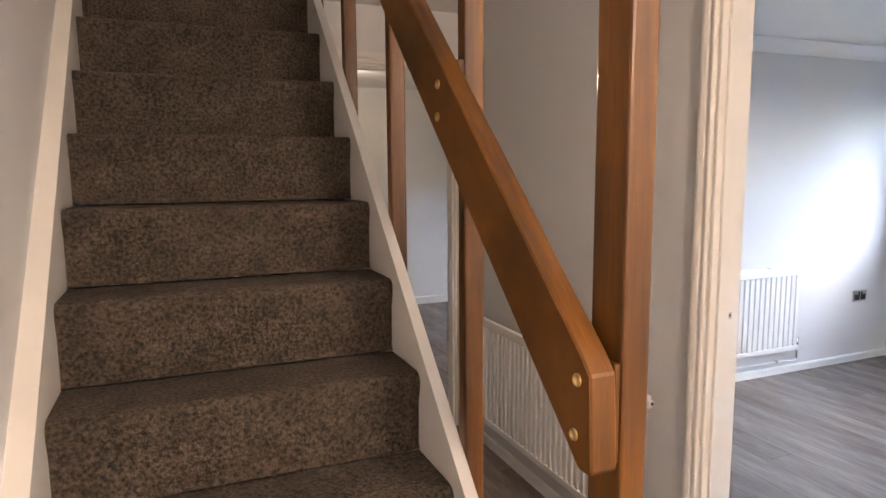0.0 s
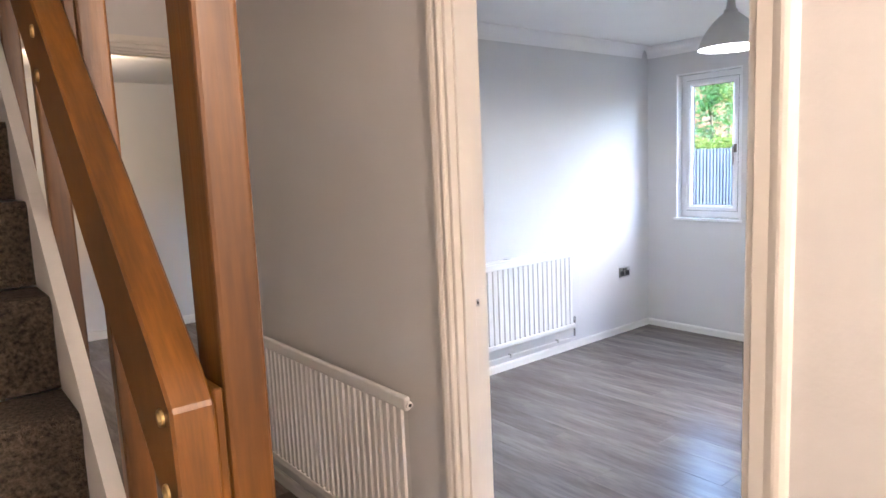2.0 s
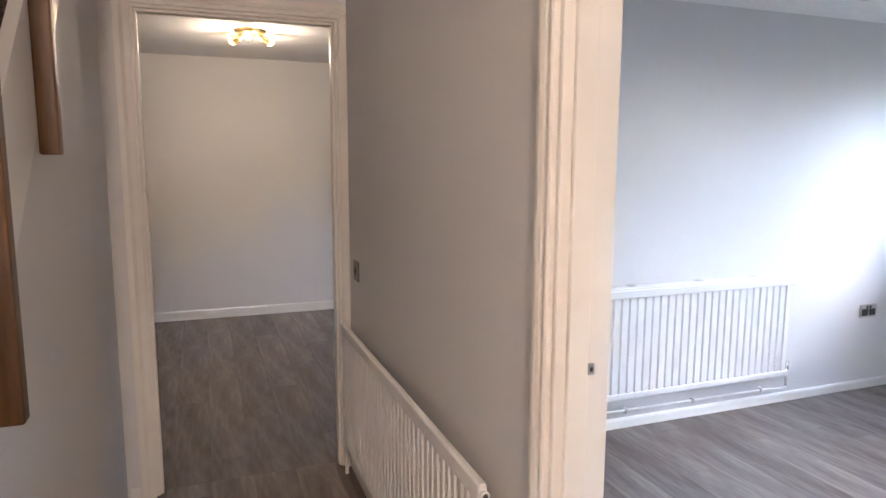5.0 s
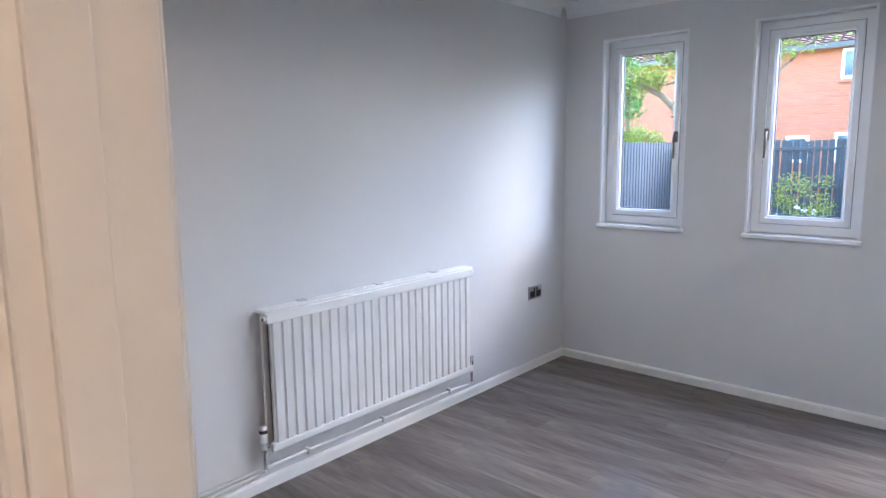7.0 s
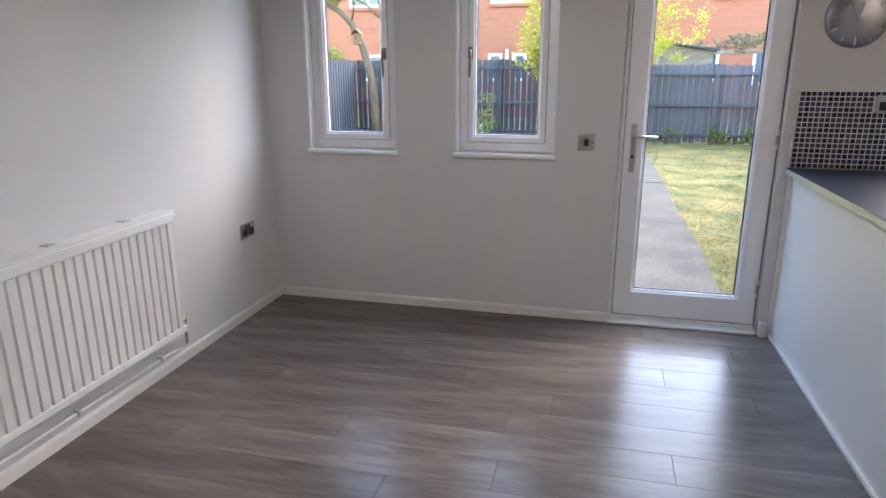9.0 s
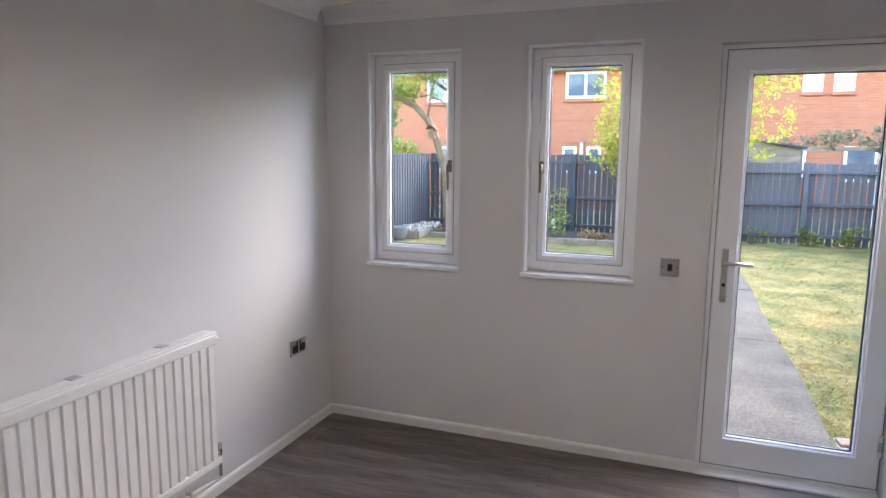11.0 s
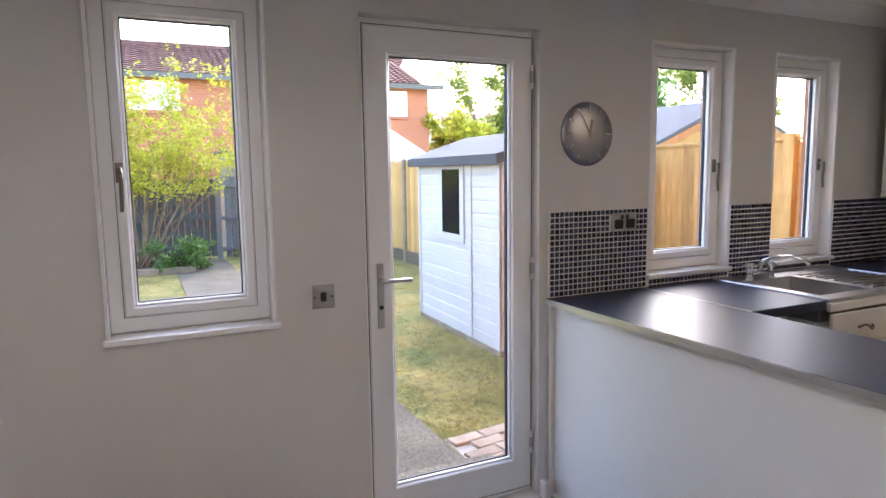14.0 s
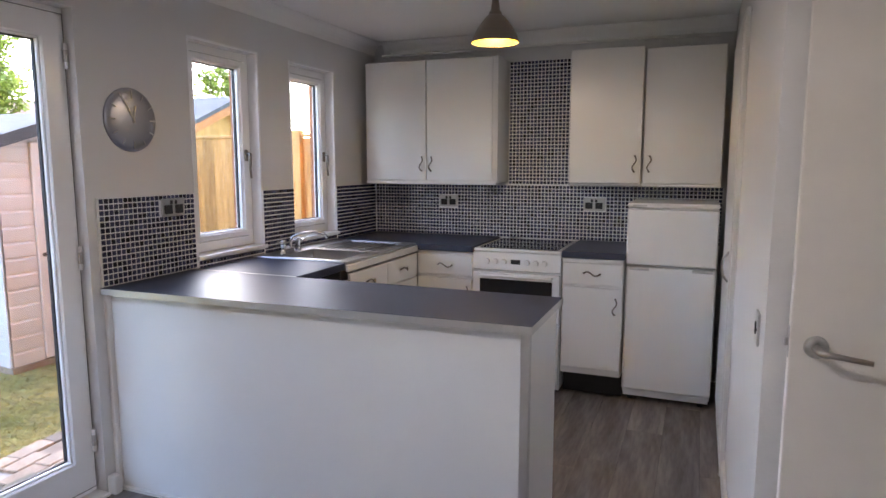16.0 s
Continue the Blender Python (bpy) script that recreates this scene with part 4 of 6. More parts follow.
def worktop(name, x0, x1, y0, y1, label, edges=""):
    w = thing(name, ((x0 + x1) / 2, (y0 + y1) / 2, CT), label, "worktop")
    part("slab", box(x0, x1, y0, y1, CT - 0.04, CT, 0.004, 2), M_WORKTOP, w, world=True)
    return w


worktop("worktop", 4.061, EX - 0.014, SY + 0.014, WE, "slate blue laminate worktop along the back wall")
worktop("worktop", 3.112, 3.484, SY + 0.014, WE, "slate blue laminate worktop beside the fridge")
pt = thing("worktop", (4.15, -0.04, CT), "slate blue laminate peninsula worktop with a metal edge strip", "worktop")


def skewed(x0, x1, ya, yb, n0, n1, z0, z1):
    """A slab whose north edge runs from n0 at x0 to n1 at x1, its south edge at ya, yb."""
    return prism([(x0, ya), (x1, yb), (x1, n1), (x0, n0)], "z", z0, z1)


part("slab", skewed(3.208, EX - 0.006, -0.305, -0.305, 0.195, 0.236, CT - 0.026, CT), M_WORKTOP, pt, world=True)
part("edge_strip", skewed(3.205, EX - 0.007, 0.1955, 0.2365, 0.1985, 0.2395, CT - 0.027, CT - 0.001), M_ALU, pt, "aluminium edge strip", world=True)
part("edge_strip", box(3.2045, 3.2075, -0.305, 0.1985, CT - 0.027, CT - 0.001, 0.001), M_ALU, pt, "aluminium edge strip", world=True)
et = worktop("worktop", 4.462, EX - 0.014, -0.76, -0.307, "slate blue laminate worktop between peninsula and sink")
part("joint_strip", box(4.462, EX - 0.016, -0.310, -0.302, CT + 0.0005, CT + 0.002), M_ALU, et, "thin metal joint strip", world=True)

pen = thing("peninsula", (4.15, 0.0, 0.0), "white panelled breakfast peninsula closing the kitchen", "cabinet")
part("front_panel", skewed(3.243, EX - 0.022, 0.142, 0.182, 0.160, 0.200, 0.0, CT - 0.028), M_UNIT, pen, "plain white panel", world=True)
part("end_panel", box(3.227, 3.2425, -0.29, 0.160, 0.0, CT - 0.028, 0.002), M_UNIT, pen, "plain white end panel", world=True)
part("corner_trim", skewed(3.223, 3.253, 0.1597, 0.1603, 0.1633, 0.1639, 0.0, CT - 0.029), M_ALU, pen, "aluminium corner trim", world=True)
part("corner_trim", box(3.2235, 3.2265, 0.130, 0.1636, 0.0, CT - 0.029, 0.001), M_ALU, pen, "aluminium corner trim", world=True)
part("wall_batten", box(EX - 0.0215, EX - 0.001, 0.178, 0.222, 0.0, CT - 0.028, 0.003), M_GLOSS, pen, "white painted corner batten", world=True)
part("back_panel", box(3.252, EF, -0.29, -0.272, 0.0, CT - 0.028, 0.002), M_UNIT, pen, world=True)
part("foot_bead", skewed(3.272, EX - 0.024, 0.1606, 0.2003, 0.176, 0.216, 0.0, 0.014), M_GLOSS, pen, "white quadrant bead", world=True)
block = thing("pipe_boxing", (EX - 0.03, 0.25, 0.0), "white painted skirting block at the door jamb", "trim")
part("block", box(EX - 0.05, EX - 0.002, 0.228, 0.268, 0.0, 0.085, 0.008, 2), M_GLOSS, block, world=True)

# east run: recess, sink, base units
rec = thing("appliance_recess", (4.77, -0.54, 0.0), "empty appliance space under the worktop, blackened for its shade", "recess")
# Black back and floor sheets paint the shade of the empty space.
part("back", box(4.98, 4.99, -0.75, -0.31, 0.0, CT - 0.045), M_BLACK, rec, world=True)
part("floor_mat", box(EF, 4.97, -0.75, -0.31, 0.001, 0.006), M_BLACK, rec, world=True)


def front_e(u, name, y0, y1, z0, z1, handle=None):
    part(name, box(EF - 0.018, EF - 0.001, y0 + 0.0015, y1 - 0.0015, z0, z1, 0.003, 2), M_UNIT, u, "white foil front", world=True)
    if handle:
        h = wavy_handle(u, (EF - 0.018, handle[0], handle[1]), (0, 1, 0) if not handle[2] else (0, 0, 1), (-1, 0, 0))
        h.matrix_parent_inverse = Matrix.Translation(-u.matrix_basis.translation)


su = unit("sink_base_unit", EF, EX - 0.02, -1.675, -0.765, 0.15, 0.80, "white sink base unit with drawer fronts", "cabinet", "base units")
front_e(su, "drawer_front", -1.21, -0.77, 0.715, 0.855, (-0.99, 0.785, False))
front_e(su, "drawer_front", -1.65, -1.21, 0.715, 0.855, (-1.43, 0.785, False))
front_e(su, "door", -1.21, -0.77, 0.16, 0.70, (-1.16, 0.60, True))
front_e(su, "door", -1.65, -1.21, 0.16, 0.70, (-1.26, 0.60, True))
part("rail", box(EF - 0.012, EF + 0.01, -1.675, -0.765, 0.866, 0.903, 0.003), M_UNIT, su, "white upper rail", world=True)
part("plinth", box(EF + 0.04, EF + 0.055, -1.675, -0.765, 0.0, 0.149), M_BLACK, su, "black recessed plinth", world=True)

sink = thing("kitchen_sink", (4.77, -1.2, CT), "stainless steel inset sink with drainer and mixer tap", "sink")
S0, S1, T0, T1 = 4.455, EX - 0.016, -1.672, -0.77
bm = bmesh.new()
zt = CT + 0.006
for x0, x1, y0, y1 in ((S0, 4.53, T0, T1), (4.93, S1, T0, T1), (4.53, 4.93, T1 - 0.05, T1), (4.53, 4.93, -1.22, -1.17), (4.53, 4.93, T0, T0 + 0.04)):
    add_box(bm, x0, x1, y0, y1, CT - 0.01, zt, 0.003)
part("rim", bm, M_STEEL, sink, "stainless steel rim", world=True)
bm = bmesh.new()
for x0, x1, y0, y1, z0, z1 in ((4.53, 4.93, -1.17, -0.82, CT - 0.165, CT - 0.16), (4.525, 4.53, -1.17, -0.82, CT - 0.16, CT), (4.93, 4.935, -1.17, -0.82, CT - 0.16, CT), (4.53, 4.93, -1.175, -1.17, CT - 0.16, CT), (4.53, 4.93, -0.82, -0.815, CT - 0.16, CT)):
    add_box(bm, x0, x1, y0, y1, z0, z1)
bowl = part("bowl", bm, M_STEEL, sink, "stainless steel bowl", world=True)
part("waste", cyl((4.73, -1.0, CT - 0.1595), (4.73, -1.0, CT - 0.156), 0.04, None, 20), M_CHROME, bowl, "chrome waste", world=True)
part("drainer", box(4.53, 4.93, T0 + 0.04, -1.22, CT - 0.012, CT - 0.004, 0.002), M_STEEL, sink, "stainless drainer", world=True)
for i in range(8):
    x = 4.565 + i * 0.047
    part("drainer_rib", box(x, x + 0.02, T0 + 0.07, -1.25, CT - 0.0038, CT + 0.004, 0.004, 2), M_STEEL, sink, world=True)
ty = -0.99
part("tap_bridge", tube([(4.965, ty - 0.075, CT + 0.034), (4.965, ty + 0.075, CT + 0.034)], 0.012, 10), M_CHROME, sink, "chrome tap bridge", world=True, smooth=True)
for s in (-1, 1):
    pil = part("tap_pillar", lathe([(0.022, 0.0), (0.018, 0.010), (0.014, 0.022), (0.015, 0.044), (0.018, 0.046), (0.020, 0.054), (0.020, 0.074), (0.016, 0.080), (0.0001, 0.082)], 14, (4.965, ty + s * 0.075, zt)), M_CHROME, sink, "chrome tap pillar", True, True)
    for a in range(4):
        ca, sa = math.cos(a * math.pi / 2 + 0.4), math.sin(a * math.pi / 2 + 0.4)
        part("tap_arm", tube([(4.965 + 0.01 * ca, ty + s * 0.075 + 0.01 * sa, zt + 0.064), (4.965 + 0.034 * ca, ty + s * 0.075 + 0.034 * sa, zt + 0.066)], [0.006, 0.007], 6), M_CHROME, pil, world=True)
part("spout", tube([(4.965, ty, CT + 0.034), (4.965, ty, CT + 0.075), (4.95, ty - 0.005, CT + 0.098), (4.91, ty - 0.02, CT + 0.116), (4.84, ty - 0.06, CT + 0.122), (4.79, ty - 0.09, CT + 0.112), (4.775, ty - 0.10, CT + 0.085)], [0.012, 0.011, 0.011, 0.010, 0.010, 0.010, 0.011], 12), M_CHROME, sink, "curved chrome spout", True, True)

# cooker
K0, K1, KF = 3.488, 4.056, -1.70
ck = thing("cooker", (3.77, -1.98, 0.0), "white freestanding electric cooker with a ceramic hob", "cooker")
part("body", box(K0, K1, SY + 0.03, KF, 0.02, 0.885, 0.004), M_APPL, ck, "white enamel body", world=True)
hob = part("hob", box(K0 + 0.002, K1 - 0.002, SY + 0.02, KF + 0.012, 0.886, 0.906, 0.006, 2), M_APPL, ck, "white hob surround", world=True)
part("ceramic_glass", box(K0 + 0.03, K1 - 0.03, SY + 0.05, KF - 0.02, 0.9065, 0.910, 0.002), M_OVENGLASS, hob, "black ceramic glass", world=True)
fas = part("control_panel", prism([(KF + 0.001, 0.765), (KF + 0.024, 0.775), (KF + 0.014, 0.884), (KF + 0.001, 0.884)], "x", K0 + 0.002, K1 - 0.002), M_APPL, ck, "white control panel", world=True)
for i, kx in enumerate((3.96, 3.905, 3.85, 3.70, 3.645, 3.59)):
    kn = part("knob", cyl((kx, KF + 0.018, 0.828), (kx, KF + 0.042, 0.826), 0.018, 0.015, 16), M_APPL, fas, "white control knob", world=True)
part("clock_display", box(3.745, 3.805, KF + 0.0185, KF + 0.0225, 0.814, 0.842), M_BLACK, fas, "dark clock display", world=True)
od = part("oven_door", box(K0 + 0.004, K1 - 0.004, KF + 0.001, KF + 0.03, 0.455, 0.757, 0.006, 2), M_APPL, ck, "white oven door", world=True)
part("door_window", box(K0 + 0.05, K1 - 0.05, KF + 0.0305, KF + 0.034, 0.50, 0.715, 0.002), M_OVENGLASS, od, "dark oven window", world=True)
part("door_handle", tube([(K0 + 0.05, KF + 0.031, 0.738), (K0 + 0.05, KF + 0.055, 0.738), (K1 - 0.05, KF + 0.055, 0.738), (K1 - 0.05, KF + 0.031, 0.738)], 0.008, 8), M_APPL, od, "white bar handle", world=True)
od2 = part("lower_door", box(K0 + 0.004, K1 - 0.004, KF + 0.001, KF + 0.03, 0.06, 0.448, 0.006, 2), M_APPL, ck, "white lower oven door", world=True)
part("plinth", box(K0 + 0.01, K1 - 0.01, KF - 0.06, KF - 0.05, 0.0, 0.06), M_BLACK, ck, "dark plinth", world=True)

# fridge freezer
F0, F1, FF = 2.608, 3.112, -1.735
fr = thing("fridge_freezer", (2.86, -2.0, 0.0), "white two-door fridge freezer standing against the kitchen side wall", "fridge")
part("cabinet", box(F0 + 0.003, F1 - 0.003, SY + 0.03, FF - 0.045, 0.04, 1.185, 0.006, 2), M_APPL, fr, world=True)
part("top_cover", box(F0, F1, SY + 0.025, FF - 0.012, 1.186, 1.212, 0.006, 2), M_APPL, fr, "white top panel", world=True)
up = part("freezer_door", box(F0, F1, FF - 0.042, FF, 0.843, 1.176, 0.012, 3), M_APPL, fr, "white upper door", world=True)
dn = part("fridge_door", box(F0, F1, FF - 0.042, FF, 0.075, 0.833, 0.012, 3), M_APPL, fr, "white lower door", world=True)
for x0 in (F1 - 0.135, F0 + 0.02):
    part("grip", prism([(FF + 0.001, 0.838), (FF + 0.014, 0.832), (FF + 0.016, 0.826), (FF + 0.001, 0.814)], "x", x0, x0 + 0.11), M_STEEL, dn, "grey curved grip", world=True)
part("badge", box(F1 - 0.11, F1 - 0.03, FF - 0.0115, FF - 0.010, 1.193, 1.203), M_STEEL, fr, "small grey badge", world=True)
part("plinth", box(F0 + 0.01, F1 - 0.01, FF - 0.05, FF - 0.03, 0.03, 0.068), M_APPL, fr, world=True)
for x in (F0 + 0.05, F1 - 0.05):
    part("foot", cyl((x, FF - 0.07, 0.0), (x, FF - 0.07, 0.041), 0.018, None, 10), M_BLACK, fr, "black foot", world=True)

# clock
ckx = EX - 0.001
cl = thing("wall_clock", (EX, 0.022, 1.633), "round brushed silver wall clock", "clock")
face = part("dial", lathe([(0.0001, 0.022), (0.06, 0.0205), (0.11, 0.016), (0.138, 0.008), (0.140, 0.004), (0.140, 0.0)], 48), mat("clock_aluminium", (0.36, 0.37, 0.42), 0.34, 0.8, vary=0.06, scale=5), cl, "domed brushed aluminium dial", True)
turn = Euler((0, -math.pi / 2, 0)).to_matrix().to_4x4()
face.matrix_local = turn
for h in range(12):
    a = h * math.pi / 6
    l0, l1 = (0.100, 0.124) if h % 3 else (0.092, 0.126)
    mk = part("hour_mark", box(-0.0022, 0.0022, l0, l1, 0.0135, 0.0205, 0.0), M_CHROME, face, "raised chrome hour mark")
    mk.matrix_local = Matrix.Rotation(a, 4, "Z")
for nm, ang, ln, w in (("hour_hand", -12, 0.062, 0.004), ("minute_hand", 28, 0.098, 0.003)):
    hd = part(nm, box(-w, w, -0.015, ln, 0.023, 0.0245, 0.0), M_CHROME, face, "polished clock hand")
    hd.matrix_local = Matrix.Rotation(radians(ang - 90), 4, "Z")
part("hub", cyl((0, 0, 0.021), (0, 0, 0.027), 0.007, None, 12), M_CHROME, face)

# open hall door
ld = thing("interior_door", (1.615, 0.56, 0.0), "plain white flush door standing open, with a satin lever", "door")
ld.matrix_world = pose(1.615, 0.535, 0.0, 0, 0, -0.5)
part("leaf", box(0.0, 0.893, -0.04, 0.0, 0.008, 1.988, 0.002), M_CREAM, ld, "white painted flush leaf")
part("latch_bolt", box(0.893, 0.903, -0.026, -0.014, 1.012, 1.032, 0.002), M_STEEL, ld, "steel latch bolt")
part("latch_plate", box(0.893, 0.8945, -0.031, -0.009, 0.985, 1.06), M_STEEL, ld, "steel latch plate")
rose = part("rose", cyl((0.838, 0.0, 1.018), (0.838, 0.009, 1.018), 0.027, 0.025, 28), M_STEEL, ld, "round satin rose")
part("lever", tube([(0.838, 0.009, 1.018), (0.838, 0.045, 1.018), (0.832, 0.056, 1.018), (0.815, 0.058, 1.016), (0.735, 0.056, 1.006)], [0.009, 0.009, 0.009, 0.0075, 0.006], 12), M_STEEL, rose, "satin lever", True)
for z in (0.25, 1.0, 1.75):
    part("hinge", cyl((-0.006, 0.004, z - 0.04), (-0.006, 0.004, z + 0.04), 0.006, None, 10), M_STEEL, ld, "steel hinge")

# cupboard door in the kitchen side wall
cd = tagged(new("door_2"), "white flush cupboard door with a bow handle", "door", "", "structure")
part("leaf", box(KW + 0.002, KW + 0.026, -1.70, -0.93, 0.10, 2.05, 0.002), M_UNIT, cd, "white flush leaf")
part("door_frame", box(KW, KW + 0.02, -0.926, -0.895, 0.0, 2.10, 0.003), M_GLOSS, cd, "white frame")
part("door_frame", box(KW, KW + 0.02, -1.70, -0.926, 2.055, 2.10, 0.003), M_GLOSS, cd, "white frame")
part("toe_board", box(KW, KW + 0.018, -1.70, -0.93, 0.0, 0.095, 0.003), M_GLOSS, cd, "white toe board")
part("handle", tube([(KW + 0.026, -1.0, 0.90), (KW + 0.05, -1.0, 0.93), (KW + 0.055, -1.0, 0.97), (KW + 0.05, -1.0, 1.01), (KW + 0.026, -1.0, 1.04)], 0.006, 8), M_STEEL, cd, "steel bow handle", True)
for z in (0.45, 1.75):
    part("hinge", box(KW + 0.004, KW + 0.031, -1.700, -1.688, z - 0.03, z + 0.03, 0.002), M_STEEL, cd, "small steel hinge")

# ---- floor planks ----
rng = random.Random(7)
PW = 0.1855
plank_meshes = {}


def plank(x0, x1, y0, y1):
    key = (round(x1 - x0, 3), round(y1 - y0, 3))
    if key not in plank_meshes:
        bm = box(0, key[0], 0, key[1], -0.0075, 0.0, 0.0008)
        me = bpy.data.meshes.new("plank")
        bm.to_mesh(me)
        bm.free()
        me.materials.append(M_PLANK)
        plank_meshes[key] = me
    ob = new("plank", plank_meshes[key])
    ob.location = (x0, y0, 0.0)
    ob.parent = floor


def lay(x0, x1, y0, y1, x_start, ends):
    """Rows of planks running along y; ends gives the joint offset of a row."""
    k = math.floor((x0 - x_start) / PW)
    x = x_start + k * PW
    while x < x1 - 0.01:
        a, b = max(x, x0) + 0.0003, min(x + PW, x1) - 0.0003
        if b - a > 0.01:
            y = ends(k)
            while y > y0:
                y -= 1.285
            while y < y1:
                p, q = max(y, y0) + 0.0003, min(y + 1.285, y1) - 0.0003
                if q - p > 0.02:
                    plank(a, b, p, q)
                y += 1.285
        k += 1
        x = x_start + k * PW


KNOWN = {0: 1.45, 1: 0.82, 2: 1.46, 5: 0.80, 6: 0.48, -1: 1.83}
lay(HW1 - 0.05, EX, SY, NY, 3.40, lambda k: KNOWN.get(k, (k * 0.43) % 1.285))
lay(HX, HW0, -1.6, 3.24, 0.05, lambda k: (k * 0.51 + 0.3) % 1.285)
lay(HW0 + 0.002, HW1 - 0.052, 0.56, 1.35, 1.3, lambda k: 0.2)
lay(-1.2, EX, 3.242, LN, 0.05, lambda k: (k * 0.47 + 0.3) % 1.285)

# ---- mosaic splashback ----
TP = 0.0251
tile_bm = bmesh.new()
add_box(tile_bm, 0, 0.0036, -0.0099, 0.0099, -0.0099, 0.0099)
bmesh.ops.bevel(tile_bm, geom=tile_bm.edges[:], offset=0.001, segments=1, affect="EDGES")
tile_me = bpy.data.meshes.new("tile")
tile_bm.to_mesh(tile_me)
tile_bm.free()
tile_me.materials.append(M_TILE)
fv, ff = [], []


def field_tile(axis, plane, u, z):
    """One mosaic tile of the joined field, five faces."""
    h, e = 0.0099, 0.0036
    base = len(fv)
    for d, s in ((0.0, 1.0), (e, 0.88)):
        for a, b in ((-h, -h), (h, -h), (h, h), (-h, h)):
            fv.append((plane - d, u + a * s, z + b * s) if axis == "x" else (u + a * s, plane + d, z + b * s))
    quads = [(4, 5, 6, 7), (0, 1, 5, 4), (1, 2, 6, 5), (2, 3, 7, 6), (3, 0, 4, 7)]
    for q in quads:
        ff.append(tuple(base + i for i in (q if axis == "y" else q[::-1])))


grout = tagged(new("mosaic_splashback"), "dark blue glass mosaic splashback with pale grout", "splashback", "", "structure")
bm = bmesh.new()
for y0, y1, z0, z1 in ((W3[1] + 0.004, 0.222, CT + 0.002, 1.295), (W3[0] - 0.004, W3[1] + 0.004, CT + 0.002, W3[2] - 0.024), (W4[1] + 0.004, W3[0] - 0.004, CT + 0.002, 1.290), (W4[0] - 0.004, W4[1] + 0.004, CT + 0.002, W4[2] - 0.024), (SY, W4[0] - 0.004, CT + 0.002, 1.290)):
    add_box(bm, EX - 0.010, EX, y0, y1, z0, z1)
for x0, x1, z0, z1 in ((KW + 0.02, EX - 0.0105, CT + 0.002, 1.290), (3.52, 4.0, 1.290, 2.150)):
    add_box(bm, x0, x1, SY, SY + 0.010, z0, z1)
part("grout_bed", bm, M_GROUT, grout, "pale grout")
n_near = 0
for x0, x1, ya, yb, za, zb in ((0, 0, W3[1] + 0.004, 0.222, CT + 0.002, 1.295), (0, 0, W3[0] - 0.004, W3[1] + 0.004, CT + 0.002, W3[2] - 0.024), (0, 0, W4[1] + 0.004, W3[0] - 0.004, CT + 0.002, 1.29), (0, 0, W4[0] - 0.004, W4[1] + 0.004, CT + 0.002, W4[2] - 0.024), (0, 0, SY + 0.012, W4[0] - 0.004, CT + 0.002, 1.29)):
    for i in range(int((yb - ya + 0.003) / TP)):
        for j in range(math.ceil((zb - za - 0.003) / TP)):
            y, z = yb - TP * (i + 0.5), zb - TP * (j + 0.5)
            if abs(y + 0.185) < 0.075 and abs(z - 1.235) < 0.046:
                continue
            if n_near < 300 and y > W3[1]:
                ob = new("tile", tile_me)
                ob.location = (EX - 0.0136, y, z)
                ob.parent = grout
                n_near += 1
            else:
                field_tile("x", EX - 0.010, y, z)
for xa, xb, za, zb in ((KW + 0.02, EX - 0.014, CT + 0.002, 1.29), (3.52, 4.0, 1.29, 2.15)):
    for i in range(int((xb - xa + 0.003) / TP)):
        for j in range(math.ceil((zb - za - 0.003) / TP) if za < 1 else int((zb - za) / TP)):
            x, z = xb - TP * (i + 0.5), zb - TP * (j + 0.5)
            if any(abs(x - sx) < 0.075 and abs(z - 1.168) < 0.046 for sx in (4.46, 3.39)):
                continue
            field_tile("y", SY + 0.010, x, z)
me = bpy.data.meshes.new("tile_field")
me.from_pydata(fv, [], ff)
me.materials.append(M_TILES)
tf = new("tile_field", me)
tf.parent = grout
tagged(tf, "small dark blue glass mosaic tiles", "", "", "stuff")
part("edge_trim", box(EX - 0.014, EX, 0.2225, 0.2285, CT + 0.001, 1.297, 0.001), M_GLOSS, grout, "white tile edge trim")
part("corner_seam", box(4.985, 4.991, SY + 0.0102, SY + 0.0145, CT + 0.002, 1.29), M_GROUT, grout, "pale tile joint")

# ---- garden ----
setting("ground", box(EXO - 0.01, 320, -220, 220, GZ - 0.5, GZ), M_GRASS, "patchy yellow-green lawn reaching away from the house", "ground")
setting("ground_under_house", box(-320, EXO - 0.012, -220, 220, GZ - 0.5, GZ - 0.18), M_GRASS, "ground round the house", "ground")


def path_edge(x):
    """The lawn edge of the path, nearly straight."""
    return 0.268 + 0.012 * (x - 6.0) + 0.012 * math.sin(x * 2.3)


path = setting("path", box(EXO + 0.39, 15.6, 0.36, 1.28, GZ - 0.1, GZ + 0.006), M_CONCRETE, "weathered concrete garden path from door to gate", "path")
rng = random.Random(11)
x = EXO + 0.392
while x < 15.4:
    x2 = min(x + rng.uniform(2.2, 2.9), 15.55)
    rim = [x + 0.004 + (x2 - x - 0.008) * k / 8 for k in range(9)]
    part("slab", prism([(u, path_edge(u) + rng.uniform(-0.010, 0.010)) for u in rim] + [(x2 - 0.004, 1.30), (x + 0.004, 1.30)], "z", GZ - 0.05, GZ + 0.014 + rng.uniform(0, 0.004)), M_CONCRETE, path)
    x = x2
pav = setting("brick_patio", box(EXO + 0.005, 6.10, -2.3, 0.262, GZ - 0.1, GZ + 0.002), M_MORTAR, "tan and red brick paving beside the back door", "paving")
kinds = []
